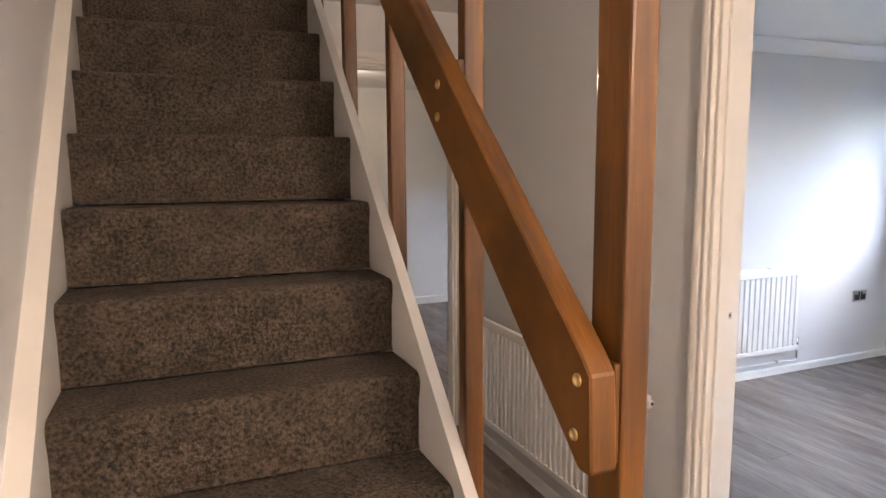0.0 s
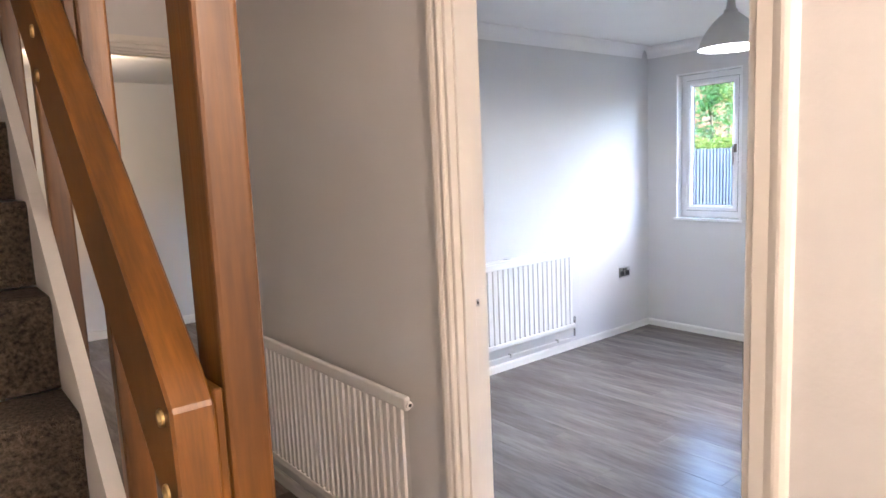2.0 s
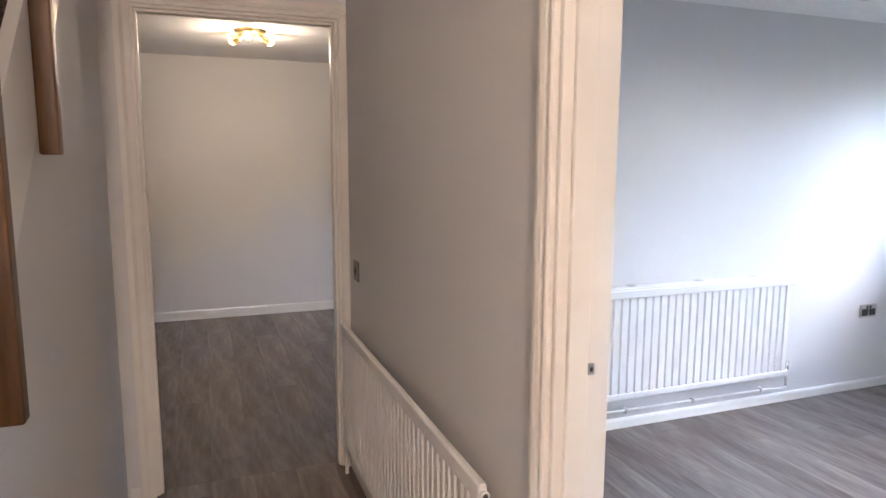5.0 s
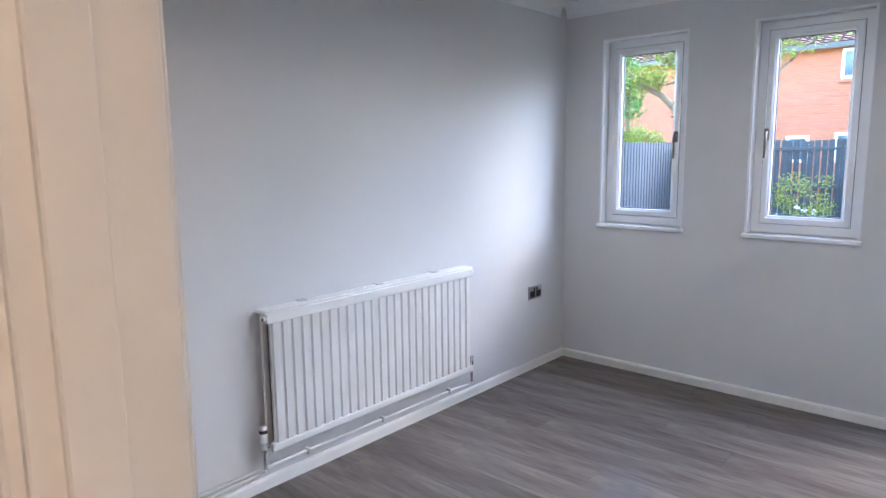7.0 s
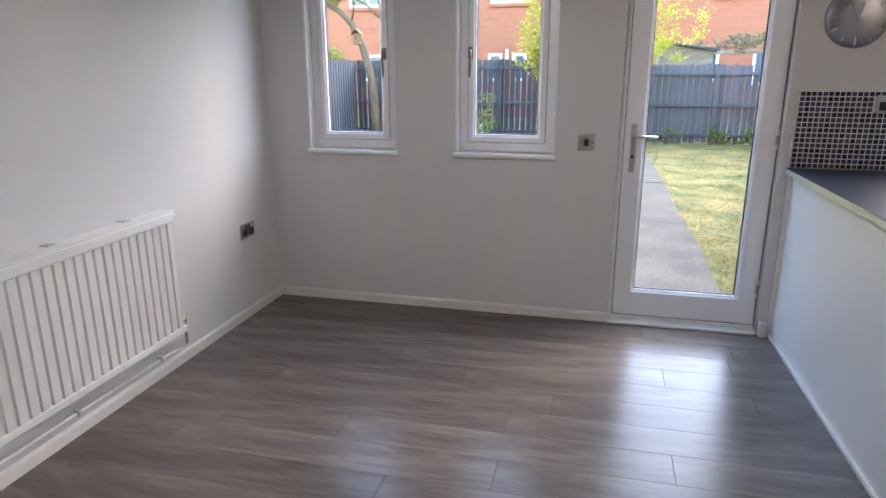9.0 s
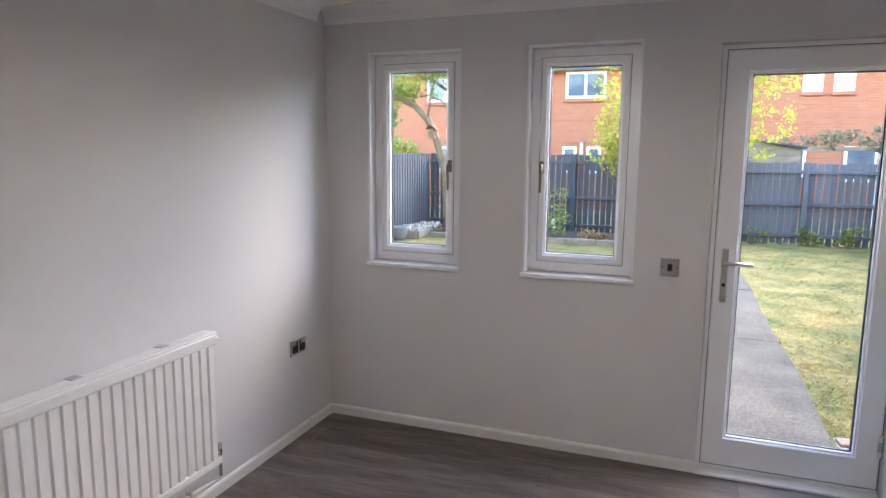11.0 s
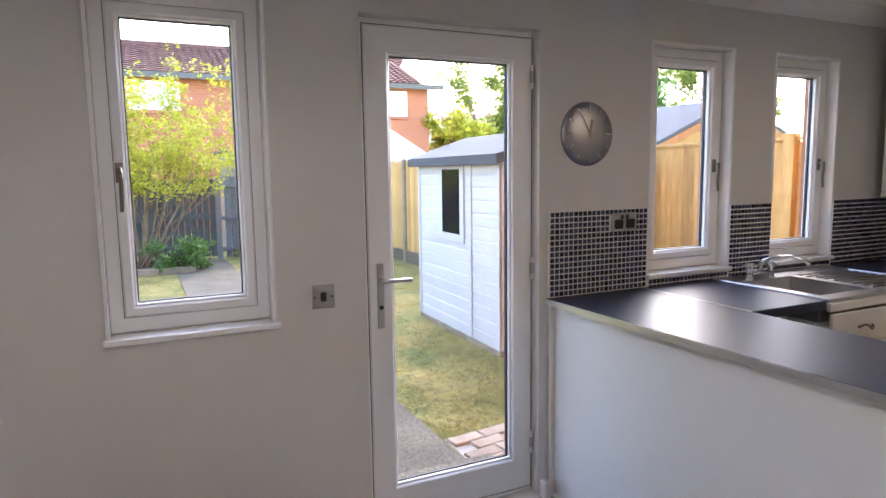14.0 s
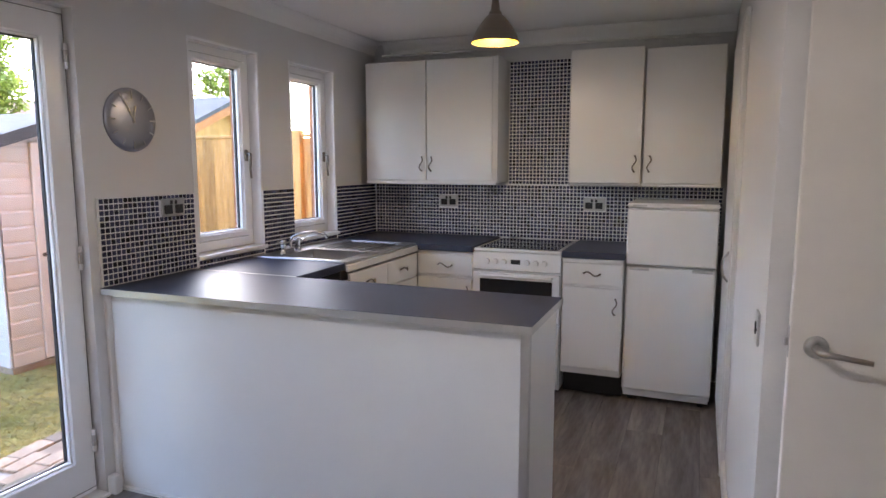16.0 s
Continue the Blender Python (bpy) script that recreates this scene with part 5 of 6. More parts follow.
for tint in (M_PAVER, M_PAVER, M_PAVER, M_PAVER, M_PAVER, mat("red_brick_paver", (0.36, 0.15, 0.095), 0.9, vary=0.2, scale=7, fine=0.2, fine_scale=50, bump=0.3, bump_scale=60, rand=0.2)):
    pm = bpy.data.meshes.new("brick")
    pbm = box(-0.051, 0.051, -0.104, 0.104, -0.04, 0.0, 0.005)
    pbm.to_mesh(pm)
    pbm.free()
    pm.materials.append(tint)
    kinds.append(pm)
for i in range(7):
    for j in range(12):
        ob = new("brick", rng.choice(kinds))
        bx, by = 6.035 - i * 0.109, 0.15 - j * 0.215 - (0.107 if i % 2 else 0.0)
        ob.location = (bx - 0.1 * by, by + rng.uniform(-0.003, 0.003), GZ + 0.018 + rng.uniform(-0.005, 0.005))
        ob.rotation_euler = (rng.uniform(-0.02, 0.02), rng.uniform(-0.02, 0.02), 0.1 + rng.uniform(-0.025, 0.025))
        ob.parent = pav

# grass blades
gv, gf = [], []
for _ in range(10000):
    # one loose tuft of mown blades
    cx, cy = 5.7 + 9.4 * rng.random() ** 2.3, rng.uniform(-2.35, 6.6)
    tall, wide = rng.uniform(0.5, 1.5), rng.uniform(0.04, 0.14)
    for _ in range(20):
        x, y = cx + rng.gauss(0, wide), cy + rng.gauss(0, wide)
        if path_edge(x) + 0.005 < y < 1.31 or (x < 6.07 and y < 0.3) or (7.40 < x < 9.3 and -2.3 < y < -0.9) or x > 15.2:
            continue
        h, a, w = rng.uniform(0.006, 0.022) * tall, rng.uniform(0, 6.28), rng.uniform(0.002, 0.0045)
        lean = rng.uniform(0.01, 0.07)
        b = len(gv)
        gv += [(x - w * math.cos(a), y - w * math.sin(a), GZ), (x + w * math.cos(a), y + w * math.sin(a), GZ), (x + lean * math.sin(a * 3), y + lean * math.cos(a * 3), GZ + h)]
        gf.append((b, b + 1, b + 2))
me = bpy.data.meshes.new("lawn_grass")
me.from_pydata(gv, [], gf)
me.materials.append(M_BLADE)
tagged(new("lawn_grass", me), "dry yellow-green mown grass blades", "grass", "", "stuff")


def leaf_mesh(name, clumps, size, material, seed, parent=None, label=""):
    """Many small folded leaves scattered in clumps ((x, y, z), radius, number)."""
    r = random.Random(seed)
    v, f = [], []
    for c, rad, n in clumps:
        for _ in range(n):
            d = Vector((r.gauss(0, 1), r.gauss(0, 1), r.gauss(0, 1)))
            d = d.normalized() * rad * r.random() ** 0.45
            p = Vector(c) + Vector((d.x, d.y, d.z * 0.8))
            a = Vector((r.uniform(-1, 1), r.uniform(-1, 1), r.uniform(-0.6, 0.6))).normalized()
            b = a.orthogonal().normalized()
            b = (Matrix.Rotation(r.uniform(0, 6.28), 3, a) @ b)
            s = size * r.uniform(0.6, 1.3)
            k = len(v)
            v += [p, p + a * s * 0.5 + b * s * 0.32, p + a * s, p + a * s * 0.5 - b * s * 0.32]
            f.append((k, k + 1, k + 2, k + 3))
    me = bpy.data.meshes.new(name)
    me.from_pydata([tuple(q) for q in v], [], f)
    me.materials.append(material)
    ob = new(name, me)
    if parent:
        ob.parent = parent
        ob.matrix_parent_inverse = Matrix.Translation(-parent.matrix_basis.translation)
        if label:
            ob["label"] = label
    return ob


def branch(bm, start, way, length, r0, r, depth, tips):
    """A limb that bends, tapers and forks; collects its tips."""
    p, d = Vector(start), Vector(way).normalized()
    pts, rad = [p.copy()], [r0]
    for i in range(4):
        d = (d + Vector((r.uniform(-0.18, 0.18), r.uniform(-0.18, 0.18), r.uniform(-0.05, 0.16)))).normalized()
        p = p + d * length / 4
        pts.append(p.copy())
        rad.append(r0 * (1 - 0.15 * (i + 1)))
        if depth and i >= 1:
            side = (d + Vector((r.uniform(-0.9, 0.9), r.uniform(-0.9, 0.9), r.uniform(-0.2, 0.6)))).normalized()
            branch(bm, p, side, length * r.uniform(0.45, 0.65), rad[-1] * 0.6, r, depth - 1, tips)
    add_tube(bm, pts, rad, 7 if r0 > 0.04 else 5)
    tips.append(p.copy())
    tips.append(pts[2].copy())


# the old tree with a leaning second stem
r = random.Random(5)
tr = thing("garden_tree", (14.5, 5.55, GZ), "old twin-stemmed garden tree with sparse young leaves", "tree")
bm = bmesh.new()
tips = []
add_tube(bm, [(14.5, 5.56, GZ - 0.1), (14.5, 5.55, GZ + 0.12), (14.5, 5.54, 0.35), (14.5, 5.53, 0.8), (14.48, 5.50, 1.3), (14.5, 5.48, 1.8), (14.5, 5.46, 2.2), (14.5, 5.46, 2.34)], [0.27, 0.21, 0.175, 0.155, 0.15, 0.14, 0.15, 0.13], 14)
add_tube(bm, [(14.5, 5.52, 2.12), (14.48, 5.58, 2.45), (14.48, 5.64, 2.8), (14.5, 5.70, 3.2), (14.5, 5.71, 3.8), (14.55, 5.66, 4.6), (14.6, 5.7, 5.6)], [0.095, 0.09, 0.08, 0.07, 0.06, 0.045, 0.025], 10)
add_tube(bm, [(14.5, 5.43, 2.12), (14.5, 5.38, 2.5), (14.48, 5.36, 3.0), (14.48, 5.37, 3.5), (14.5, 5.40, 4.1), (14.45, 5.34, 5.0), (14.4, 5.3, 5.8)], [0.11, 0.10, 0.09, 0.082, 0.07, 0.045, 0.025], 10)
add_tube(bm, [(14.5, 5.40, 2.15), (14.45, 5.22, 2.24), (14.4, 5.02, 2.40), (14.4, 4.82, 2.50), (14.35, 4.5, 2.62), (14.3, 4.1, 2.95)], [0.065, 0.055, 0.05, 0.045, 0.035, 0.02], 8)
add_tube(bm, [(14.5, 5.34, 3.2), (14.48, 5.1, 3.45), (14.45, 4.8, 3.70), (14.4, 4.3, 4.1)], [0.045, 0.04, 0.032, 0.018], 7)
add_tube(bm, [(14.48, 5.64, 2.72), (14.42, 5.85, 2.86), (14.4, 6.1, 3.02), (14.4, 6.32, 3.14), (14.35, 6.8, 3.3)], [0.04, 0.036, 0.03, 0.025, 0.015], 7)
add_tube(bm, [(14.48, 5.56, 2.3), (14.4, 5.72, 2.42), (14.36, 5.9, 2.62), (14.34, 6.2, 2.74)], [0.03, 0.026, 0.02, 0.012], 6)
add_tube(bm, [(14.5, 5.70, 3.5), (14.46, 5.52, 3.7), (14.42, 5.2, 3.9)], [0.03, 0.024, 0.014], 6)
for p, d, ln in (((14.5, 5.71, 3.8), (0.1, 0.7, 0.6), 1.1), ((14.5, 5.40, 4.1), (0.2, -0.6, 0.7), 1.2), ((14.4, 6.32, 3.14), (-0.1, 0.7, 0.3), 0.9), ((14.4, 6.1, 3.02), (-0.2, 0.2, 0.8), 0.8), ((14.55, 5.66, 4.6), (0.2, 0.5, 0.6), 1.2), ((14.45, 5.34, 5.0), (0, -0.6, 0.6), 1.2), ((14.4, 4.82, 2.5), (-0.2, -0.5, 0.6), 0.8), ((14.3, 4.1, 2.95), (0.1, -0.6, 0.4), 0.9), ((14.45, 4.8, 3.7), (0, -0.6, 0.2), 0.8), ((14.34, 6.2, 2.74), (0, 0.6, -0.1), 0.6), ((14.42, 5.2, 3.9), (-0.4, -0.5, 0.3), 0.8), ((14.48, 5.37, 3.5), (-0.5, 0.3, 0.3), 0.7), ((14.48, 5.60, 2.6), (-0.4, -0.3, 0.5), 0.6)):
    branch(bm, p, d, ln, 0.022, r, 2, tips)
part("trunk", bm, M_BARK, tr, "grey-brown forked trunk", True, True)
bm = bmesh.new()
add_tube(bm, [(14.42, 5.78, GZ - 0.05), (14.40, 5.77, 0.2), (14.38, 5.80, 0.7), (14.38, 5.85, 1.2), (14.38, 5.95, 1.6), (14.38, 6.06, 1.95), (14.38, 6.22, 2.25), (14.4, 6.5, 2.52), (14.4, 6.9, 2.72), (14.4, 7.3, 3.1)], [0.11, 0.095, 0.085, 0.08, 0.075, 0.072, 0.07, 0.065, 0.055, 0.03], 10)
for p, d in (((14.38, 6.25, 2.25), (-0.2, -0.3, 0.7)), ((14.4, 6.55, 2.57), (0.1, -0.2, 0.7)), ((14.4, 6.9, 2.75), (-0.2, 0.5, 0.5)), ((14.4, 7.3, 3.1), (0, 0.4, 0.6))):
    branch(bm, p, d, 1.0, 0.022, r, 2, tips)
part("leaning_stem", bm, M_BARK, tr, "leaning curved second stem", True, True)
leaf_mesh("crown", [(tuple(t), r.uniform(0.16, 0.36), r.randint(22, 46)) for t in tips], 0.07, M_LEAF, 21, tr, "sparse young green leaves")
leaf_mesh("ivy", [((14.42 + r.uniform(-0.1, 0.05), 5.40 + r.uniform(-0.05, 0.08), r.uniform(0.5, 2.3)), 0.11, 34) for _ in range(26)], 0.055, M_LEAFY, 23, tr, "pale ivy climbing the trunk")
bh = thing("bird_box", (14.27, 6.09, 1.86), "small wooden bird box hung on the leaning stem", "bird box")
part("box", box(-0.06, 0.06, -0.07, 0.07, 0.0, 0.2, 0.004), M_CEDAR, bh, "brown cedar box")
part("roof", prism([(-0.11, 0.19), (0.0, 0.28), (0.11, 0.19), (0.11, 0.205), (0.0, 0.30), (-0.11, 0.205)], "x", -0.09, 0.08), M_CEDAR, bh, "pitched board roof")
# Solid black disc paints the shade inside the entrance.
part("entrance_hole", cyl((-0.0615, 0, 0.13), (-0.063, 0, 0.13), 0.022, None, 14), M_BLACK, bh, "black disc for the shade of the round hole")

# yellow-green shrub
sh = thing("flowering_shrub", (14.6, 1.8, GZ), "tall yellow-green shrub with arching bare stems", "shrub")
bm = bmesh.new()
tips = []
r = random.Random(9)
for i in range(13):
    a = r.uniform(-0.95, 0.95)
    branch(bm, (14.6 + r.uniform(-0.1, 0.1), 1.8 + r.uniform(-0.12, 0.12), GZ), (r.uniform(-0.35, 0.35), a - 0.15, 1.5), r.uniform(1.4, 2.1), 0.032, r, 2, tips)
part("stems", bm, M_BARK, sh, "pale arching stems", True, True)
leaf_mesh("crown", [((t.x, t.y, max(t.z, 1.25)), r.uniform(0.12, 0.3), r.randint(12, 34)) for t in tips if t.z > 0.9] + [((14.6 + r.gauss(0, 0.4), 1.4 + r.gauss(0, 0.55), r.uniform(1.45, 3.2)), r.uniform(0.08, 0.24), 30) for _ in range(90)] + [((14.55 + r.gauss(0, 0.3), r.uniform(-0.5, 1.2), r.uniform(1.6, 3.4)), r.uniform(0.10, 0.28), 34) for _ in range(56)], 0.066, M_LEAFY, 22, sh, "airy yellow-green foliage")


def bush(name, at, clumps, size, material, seed, label, category="shrub"):
    b = thing(name, at, label, category)
    bm = bmesh.new()
    rr = random.Random(seed)
    for i in range(7):
        c = clumps[i % len(clumps)][0]
        add_tube(bm, [(at[0], at[1], at[2]), ((at[0] + c[0]) / 2 + rr.uniform(-0.05, 0.05), (at[1] + c[1]) / 2, (at[2] + c[2]) / 2), (c[0], c[1], c[2])], [0.012, 0.009, 0.005], 5)
    part("stems", bm, M_BARK, b, "thin woody stems", False, True)
    leaf_mesh("foliage", clumps, size, material, seed, b, "dense leaves")
    return b


r = random.Random(31)
bush("evergreen_bush", (14.15, 1.25, GZ), [((14.15 + r.uniform(-0.25, 0.25), 1.25 + r.uniform(-0.4, 0.4), GZ + r.uniform(0.1, 0.5)), 0.2, 130) for _ in range(12)], 0.07, M_LEAFD, 32, "low glossy evergreen bush in the border")
bush("border_plant", (14.4, 3.75, GZ), [((14.4 + r.uniform(-0.25, 0.25), 3.75 + r.uniform(-0.45, 0.45), GZ + r.uniform(0.1, 0.95)), 0.2, 100) for _ in range(16)], 0.05, M_LEAF, 33, "leafy green border plant with white flowers")
bush("border_plant", (14.5, 4.9, GZ), [((14.5 + r.uniform(-0.2, 0.2), 4.8 + r.uniform(-0.5, 0.5), GZ + r.uniform(0.05, 0.35)), 0.16, 90) for _ in range(12)], 0.05, M_LEAFD, 34, "low green clump at the foot of the fence")
bush("dry_grass_clump", (14.3, 2.75, GZ), [((14.3 + r.uniform(-0.1, 0.1), 2.75 + r.uniform(-0.25, 0.25), GZ + r.uniform(0.05, 0.2)), 0.14, 120) for _ in range(6)], 0.06, mat("dead_grass", (0.33, 0.20, 0.10), 0.9, rand=0.3, island=True), 35, "brown dried grass clump in the border", "plant")
fl = []
for i in range(10):
    c = Vector((14.1 + r.uniform(-0.05, 0.1), 3.75 + r.uniform(-0.5, 0.55), GZ + r.uniform(0.2, 0.5)))
    fl.append((tuple(c), 0.03, 6))
wf = thing("white_flowers", (14.1, 3.75, GZ + 0.2), "small white flowers among the leaves", "flowers")
leaf_mesh("petals", fl, 0.05, M_UPVC, 36, wf)
for i, (cx, cy, cz, n) in enumerate(((15.55, -0.9, 0.1, 160), (15.5, -1.75, 0.12, 160), (15.5, -0.1, 0.0, 80), (15.55, 5.3, 0.3, 160))):
    bush("ivy_sprig", (cx, cy, GZ), [((cx, cy + r.uniform(-0.3, 0.3), GZ + r.uniform(0.05, 0.35)), 0.13, n // 4) for _ in range(5)], 0.06, M_LEAF, 40 + i, "green climbing weeds at the fence foot", "plant")
for i in range(9):
    y0 = 1.0 + i * 0.56
    sl = thing("sleeper", (14.02, y0, GZ), "weathered timber edging board of the border", "edging", "border edging")
    part("board", box(13.98, 14.06, y0, y0 + 0.55, GZ - 0.02, GZ + 0.11 + 0.015 * math.sin(i * 3), 0.01), M_SLEEPER, sl, world=True)
tb = thing("tree_planter", (14.5, 5.42, GZ), "low wooden planter boards round the tree foot", "planter")
for k, (x0, x1, y0, y1) in enumerate(((14.12, 14.17, 5.12, 5.70), (14.17, 14.8, 5.12, 5.17), (14.17, 14.8, 5.65, 5.70))):
    for j in range(2):
        part("board", box(x0, x1, y0, y1, GZ + j * 0.11, GZ + j * 0.11 + 0.10, 0.006), M_SLEEPER, tb, world=True)
st = bmesh.new()
for _ in range(150):
    c = (r.uniform(13.6, 14.9), r.uniform(6.1, 6.55), GZ + r.uniform(0.08, 0.2))
    g = bmesh.ops.create_icosphere(st, subdivisions=1, radius=r.uniform(0.03, 0.065), matrix=Matrix.LocRotScale(c, Euler((r.random() * 3, r.random() * 3, 0)), (1, r.uniform(0.6, 1), 0.6)))
tagged(part("stone_heap", st, M_STONE), "heap of pale rounded stones in the corner bed", "stones", "", "stuff")
sb = thing("stone_bed_edging", (14.2, 6.05, GZ), "timber edging of the stone bed", "edging")
part("board", box(13.5, 14.1, 6.04, 6.1, GZ, GZ + 0.16, 0.008), M_SLEEPER, sb, world=True)
part("board", box(13.48, 13.54, 6.1, 6.6, GZ, GZ + 0.16, 0.008), M_SLEEPER, sb, world=True)
pot = thing("plant_pot", (13.25, 6.38, GZ), "round grey glazed garden pot", "pot")
part("pot_body", lathe([(0.0001, 0.0), (0.10, 0.0), (0.15, 0.05), (0.18, 0.15), (0.185, 0.23), (0.195, 0.24), (0.195, 0.26), (0.17, 0.26), (0.165, 0.15), (0.0001, 0.12)], 24), M_POT, pot, "", True)
tv = thing("border_soil", (14.8, 3.6, GZ), "dark soil of the planted border", "soil")
part("soil", box(14.061, 15.6, 1.0, 6.05, GZ - 0.02, GZ + 0.07, 0.02), mat("garden_soil", (0.075, 0.055, 0.04), 0.95, vary=0.3, scale=6, bump=0.6, bump_scale=40), tv, world=True)


# ---- fences ----
def shared(name, bm, material):
    me = bpy.data.meshes.new(name)
    bm.to_mesh(me)
    bm.free()
    me.materials.append(material)
    return me


def palings(fence, me, spots):
    for loc, tilt in spots:
        ob = new("paling", me)
        ob.location, ob.rotation_euler, ob.parent = loc, tilt, fence
        ob.matrix_parent_inverse = Matrix.Translation(-fence.matrix_basis.translation)


FX = 15.72
r = random.Random(51)
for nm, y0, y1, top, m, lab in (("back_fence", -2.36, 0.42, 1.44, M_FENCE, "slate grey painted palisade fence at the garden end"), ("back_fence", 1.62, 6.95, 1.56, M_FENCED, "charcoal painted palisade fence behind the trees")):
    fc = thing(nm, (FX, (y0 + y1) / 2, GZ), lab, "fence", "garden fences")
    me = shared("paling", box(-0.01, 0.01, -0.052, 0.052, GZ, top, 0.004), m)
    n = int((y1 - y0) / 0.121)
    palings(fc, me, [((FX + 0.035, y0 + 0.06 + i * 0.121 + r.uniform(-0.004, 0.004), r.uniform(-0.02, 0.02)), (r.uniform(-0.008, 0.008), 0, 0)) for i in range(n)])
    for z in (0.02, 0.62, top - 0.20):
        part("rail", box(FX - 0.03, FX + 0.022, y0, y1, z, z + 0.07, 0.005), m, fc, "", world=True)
    k = max(2, round((y1 - y0) / 1.8) + 1)
    for i in range(k):
        y = y0 + (y1 - y0) * i / (k - 1)
        part("post", box(FX - 0.10, FX - 0.031, y - 0.045, y + 0.045, GZ, top + 0.02, 0.006), m, fc, "", world=True)
gt = thing("garden_gate", (FX, 1.02, GZ), "charcoal painted boarded garden gate with a diagonal brace", "gate")
me = shared("paling", box(-0.01, 0.01, -0.05, 0.05, GZ + 0.05, 1.40, 0.004), M_FENCED)
palings(gt, me, [((FX + 0.03, 0.52 + i * 0.112, 0.0), (0, 0, 0)) for i in range(10)])
for z in (0.06, 0.66, 1.18):
    part("gate_rail", box(FX - 0.03, FX + 0.019, 0.47, 1.58, z, z + 0.09, 0.004), M_FENCED, gt, "", world=True)
for y in (0.47, 1.48):
    part("gate_stile", box(FX - 0.034, FX - 0.0305, y, y + 0.1, GZ + 0.05, 1.38, 0.001), M_FENCED, gt, "", world=True)
part("brace", prism([(0.55, 0.15), (0.65, 0.15), (1.50, 1.18), (1.40, 1.18)], "x", FX - 0.036, FX - 0.0308), M_FENCED, gt, "diagonal brace", world=True)

NFY = 6.72
nf = thing("side_fence", (10.5, NFY, GZ), "pale slate painted close-slatted side fence", "fence", "garden fences")
me = shared("slat", box(-0.036, 0.036, -0.012, 0.012, GZ, 1.56, 0.003), M_FENCE)
i = 0
xx = 5.6
while xx < FX:
    ob = new("slat", me)
    ob.location, ob.parent = (xx, NFY + (0.0 if i % 2 else 0.022), 0.0), nf
    ob.matrix_parent_inverse = Matrix.Translation(-nf.matrix_basis.translation)
    xx += 0.066
    i += 1
for z in (0.15, 1.2):
    part("rail", box(5.5, FX, NFY + 0.036, NFY + 0.07, z, z + 0.08, 0.004), M_FENCE, nf, "", world=True)

SFY = -2.48
sf_ = thing("side_fence", (10.5, SFY, GZ), "new orange larch board fence with concrete posts", "fence", "garden fences")
me = shared("board", prism([(-0.066, -0.008), (0.066, -0.004), (0.066, 0.012), (-0.066, 0.0)], "z", GZ + 0.22, 1.66), M_LARCH)
xx = 5.45
while xx < FX:
    ob = new("board", me)
    ob.location, ob.parent = (xx, SFY, r.uniform(-0.004, 0.004)), sf_
    ob.matrix_parent_inverse = Matrix.Translation(-sf_.matrix_basis.translation)
    xx += 0.128
part("capping", box(5.4, FX, SFY - 0.04, SFY + 0.03, 1.665, 1.69, 0.004), M_LARCH, sf_, "", world=True)
part("gravel_board", box(5.4, FX, SFY - 0.03, SFY + 0.01, GZ, GZ + 0.215, 0.004), M_CONCRETE, sf_, "grey concrete gravel board", world=True)
for k in range(6):
    x = 5.9 + k * 1.85
    part("post", box(x - 0.045, x + 0.045, SFY - 0.02, SFY + 0.055, GZ, 1.72, 0.006), M_LARCH if k < 3 else M_SLEEPER, sf_, "square fence post", world=True)

# ---- shed ----
A0, A1, C0, C1 = 7.40, 9.22, -2.20, -0.96
EZ, RZ, RY = 1.60, 1.82, -1.56
shed = thing("garden_shed", ((A0 + A1) / 2, (C0 + C1) / 2, GZ), "white shiplap garden shed with a peach gable end and felt roof", "shed")
part("frame_box", prism([(C0 + 0.02, GZ + 0.03), (C1 - 0.02, GZ + 0.03), (C1 - 0.02, EZ), (RY, RZ - 0.03), (C0 + 0.02, EZ)], "x", A0 + 0.02, A1 - 0.02), M_SHEDW, shed, "", world=True)
part("base_board", box(A0 - 0.02, A1 + 0.02, C0 - 0.02, C1 + 0.02, GZ - 0.02, GZ + 0.05, 0.005), M_SLEEPER, shed, "timber base bearer", world=True)
bh_ = 0.118
for i in range(15):
    z0 = GZ + 0.05 + i * bh_
    z1 = min(z0 + bh_, EZ + 0.02)
    if z1 - z0 < 0.02:
        continue
    bp = [(C1 - 0.018, z0), (C1 + 0.012, z0), (C1 + 0.012, z1 - 0.03), (C1 + 0.002, z1 - 0.012), (C1 + 0.002, z1), (C1 - 0.018, z1)]
    part("shiplap_board", prism(bp, "x", A0 + 0.02, A1 - 0.02), M_SHEDW, shed, "white shiplap board", world=True)
    gp = [(A0 + 0.018, z0), (A0 - 0.012, z0), (A0 - 0.012, z1 - 0.03), (A0 - 0.002, z1 - 0.012), (A0 - 0.002, z1), (A0 + 0.018, z1)]
    for ya, yb in ((C1 - 0.24, C1 - 0.0), (C0, C0 + 0.2)):
        part("shiplap_board", prism(gp, "y", ya, yb), M_SHEDP, shed, "peach shiplap board", world=True)
part("gable_top", prism([(C0 + 0.02, EZ + 0.02), (C1 - 0.02, EZ + 0.02), (RY, RZ - 0.03)], "x", A0 - 0.008, A0 + 0.019), M_SHEDP, shed, "peach gable", world=True)
sd = part("shed_door", box(A0 - 0.03, A0 - 0.002, C0 + 0.205, C1 - 0.245, GZ + 0.06, EZ + 0.0, 0.004), M_SHEDP, shed, "peach boarded shed door", world=True)
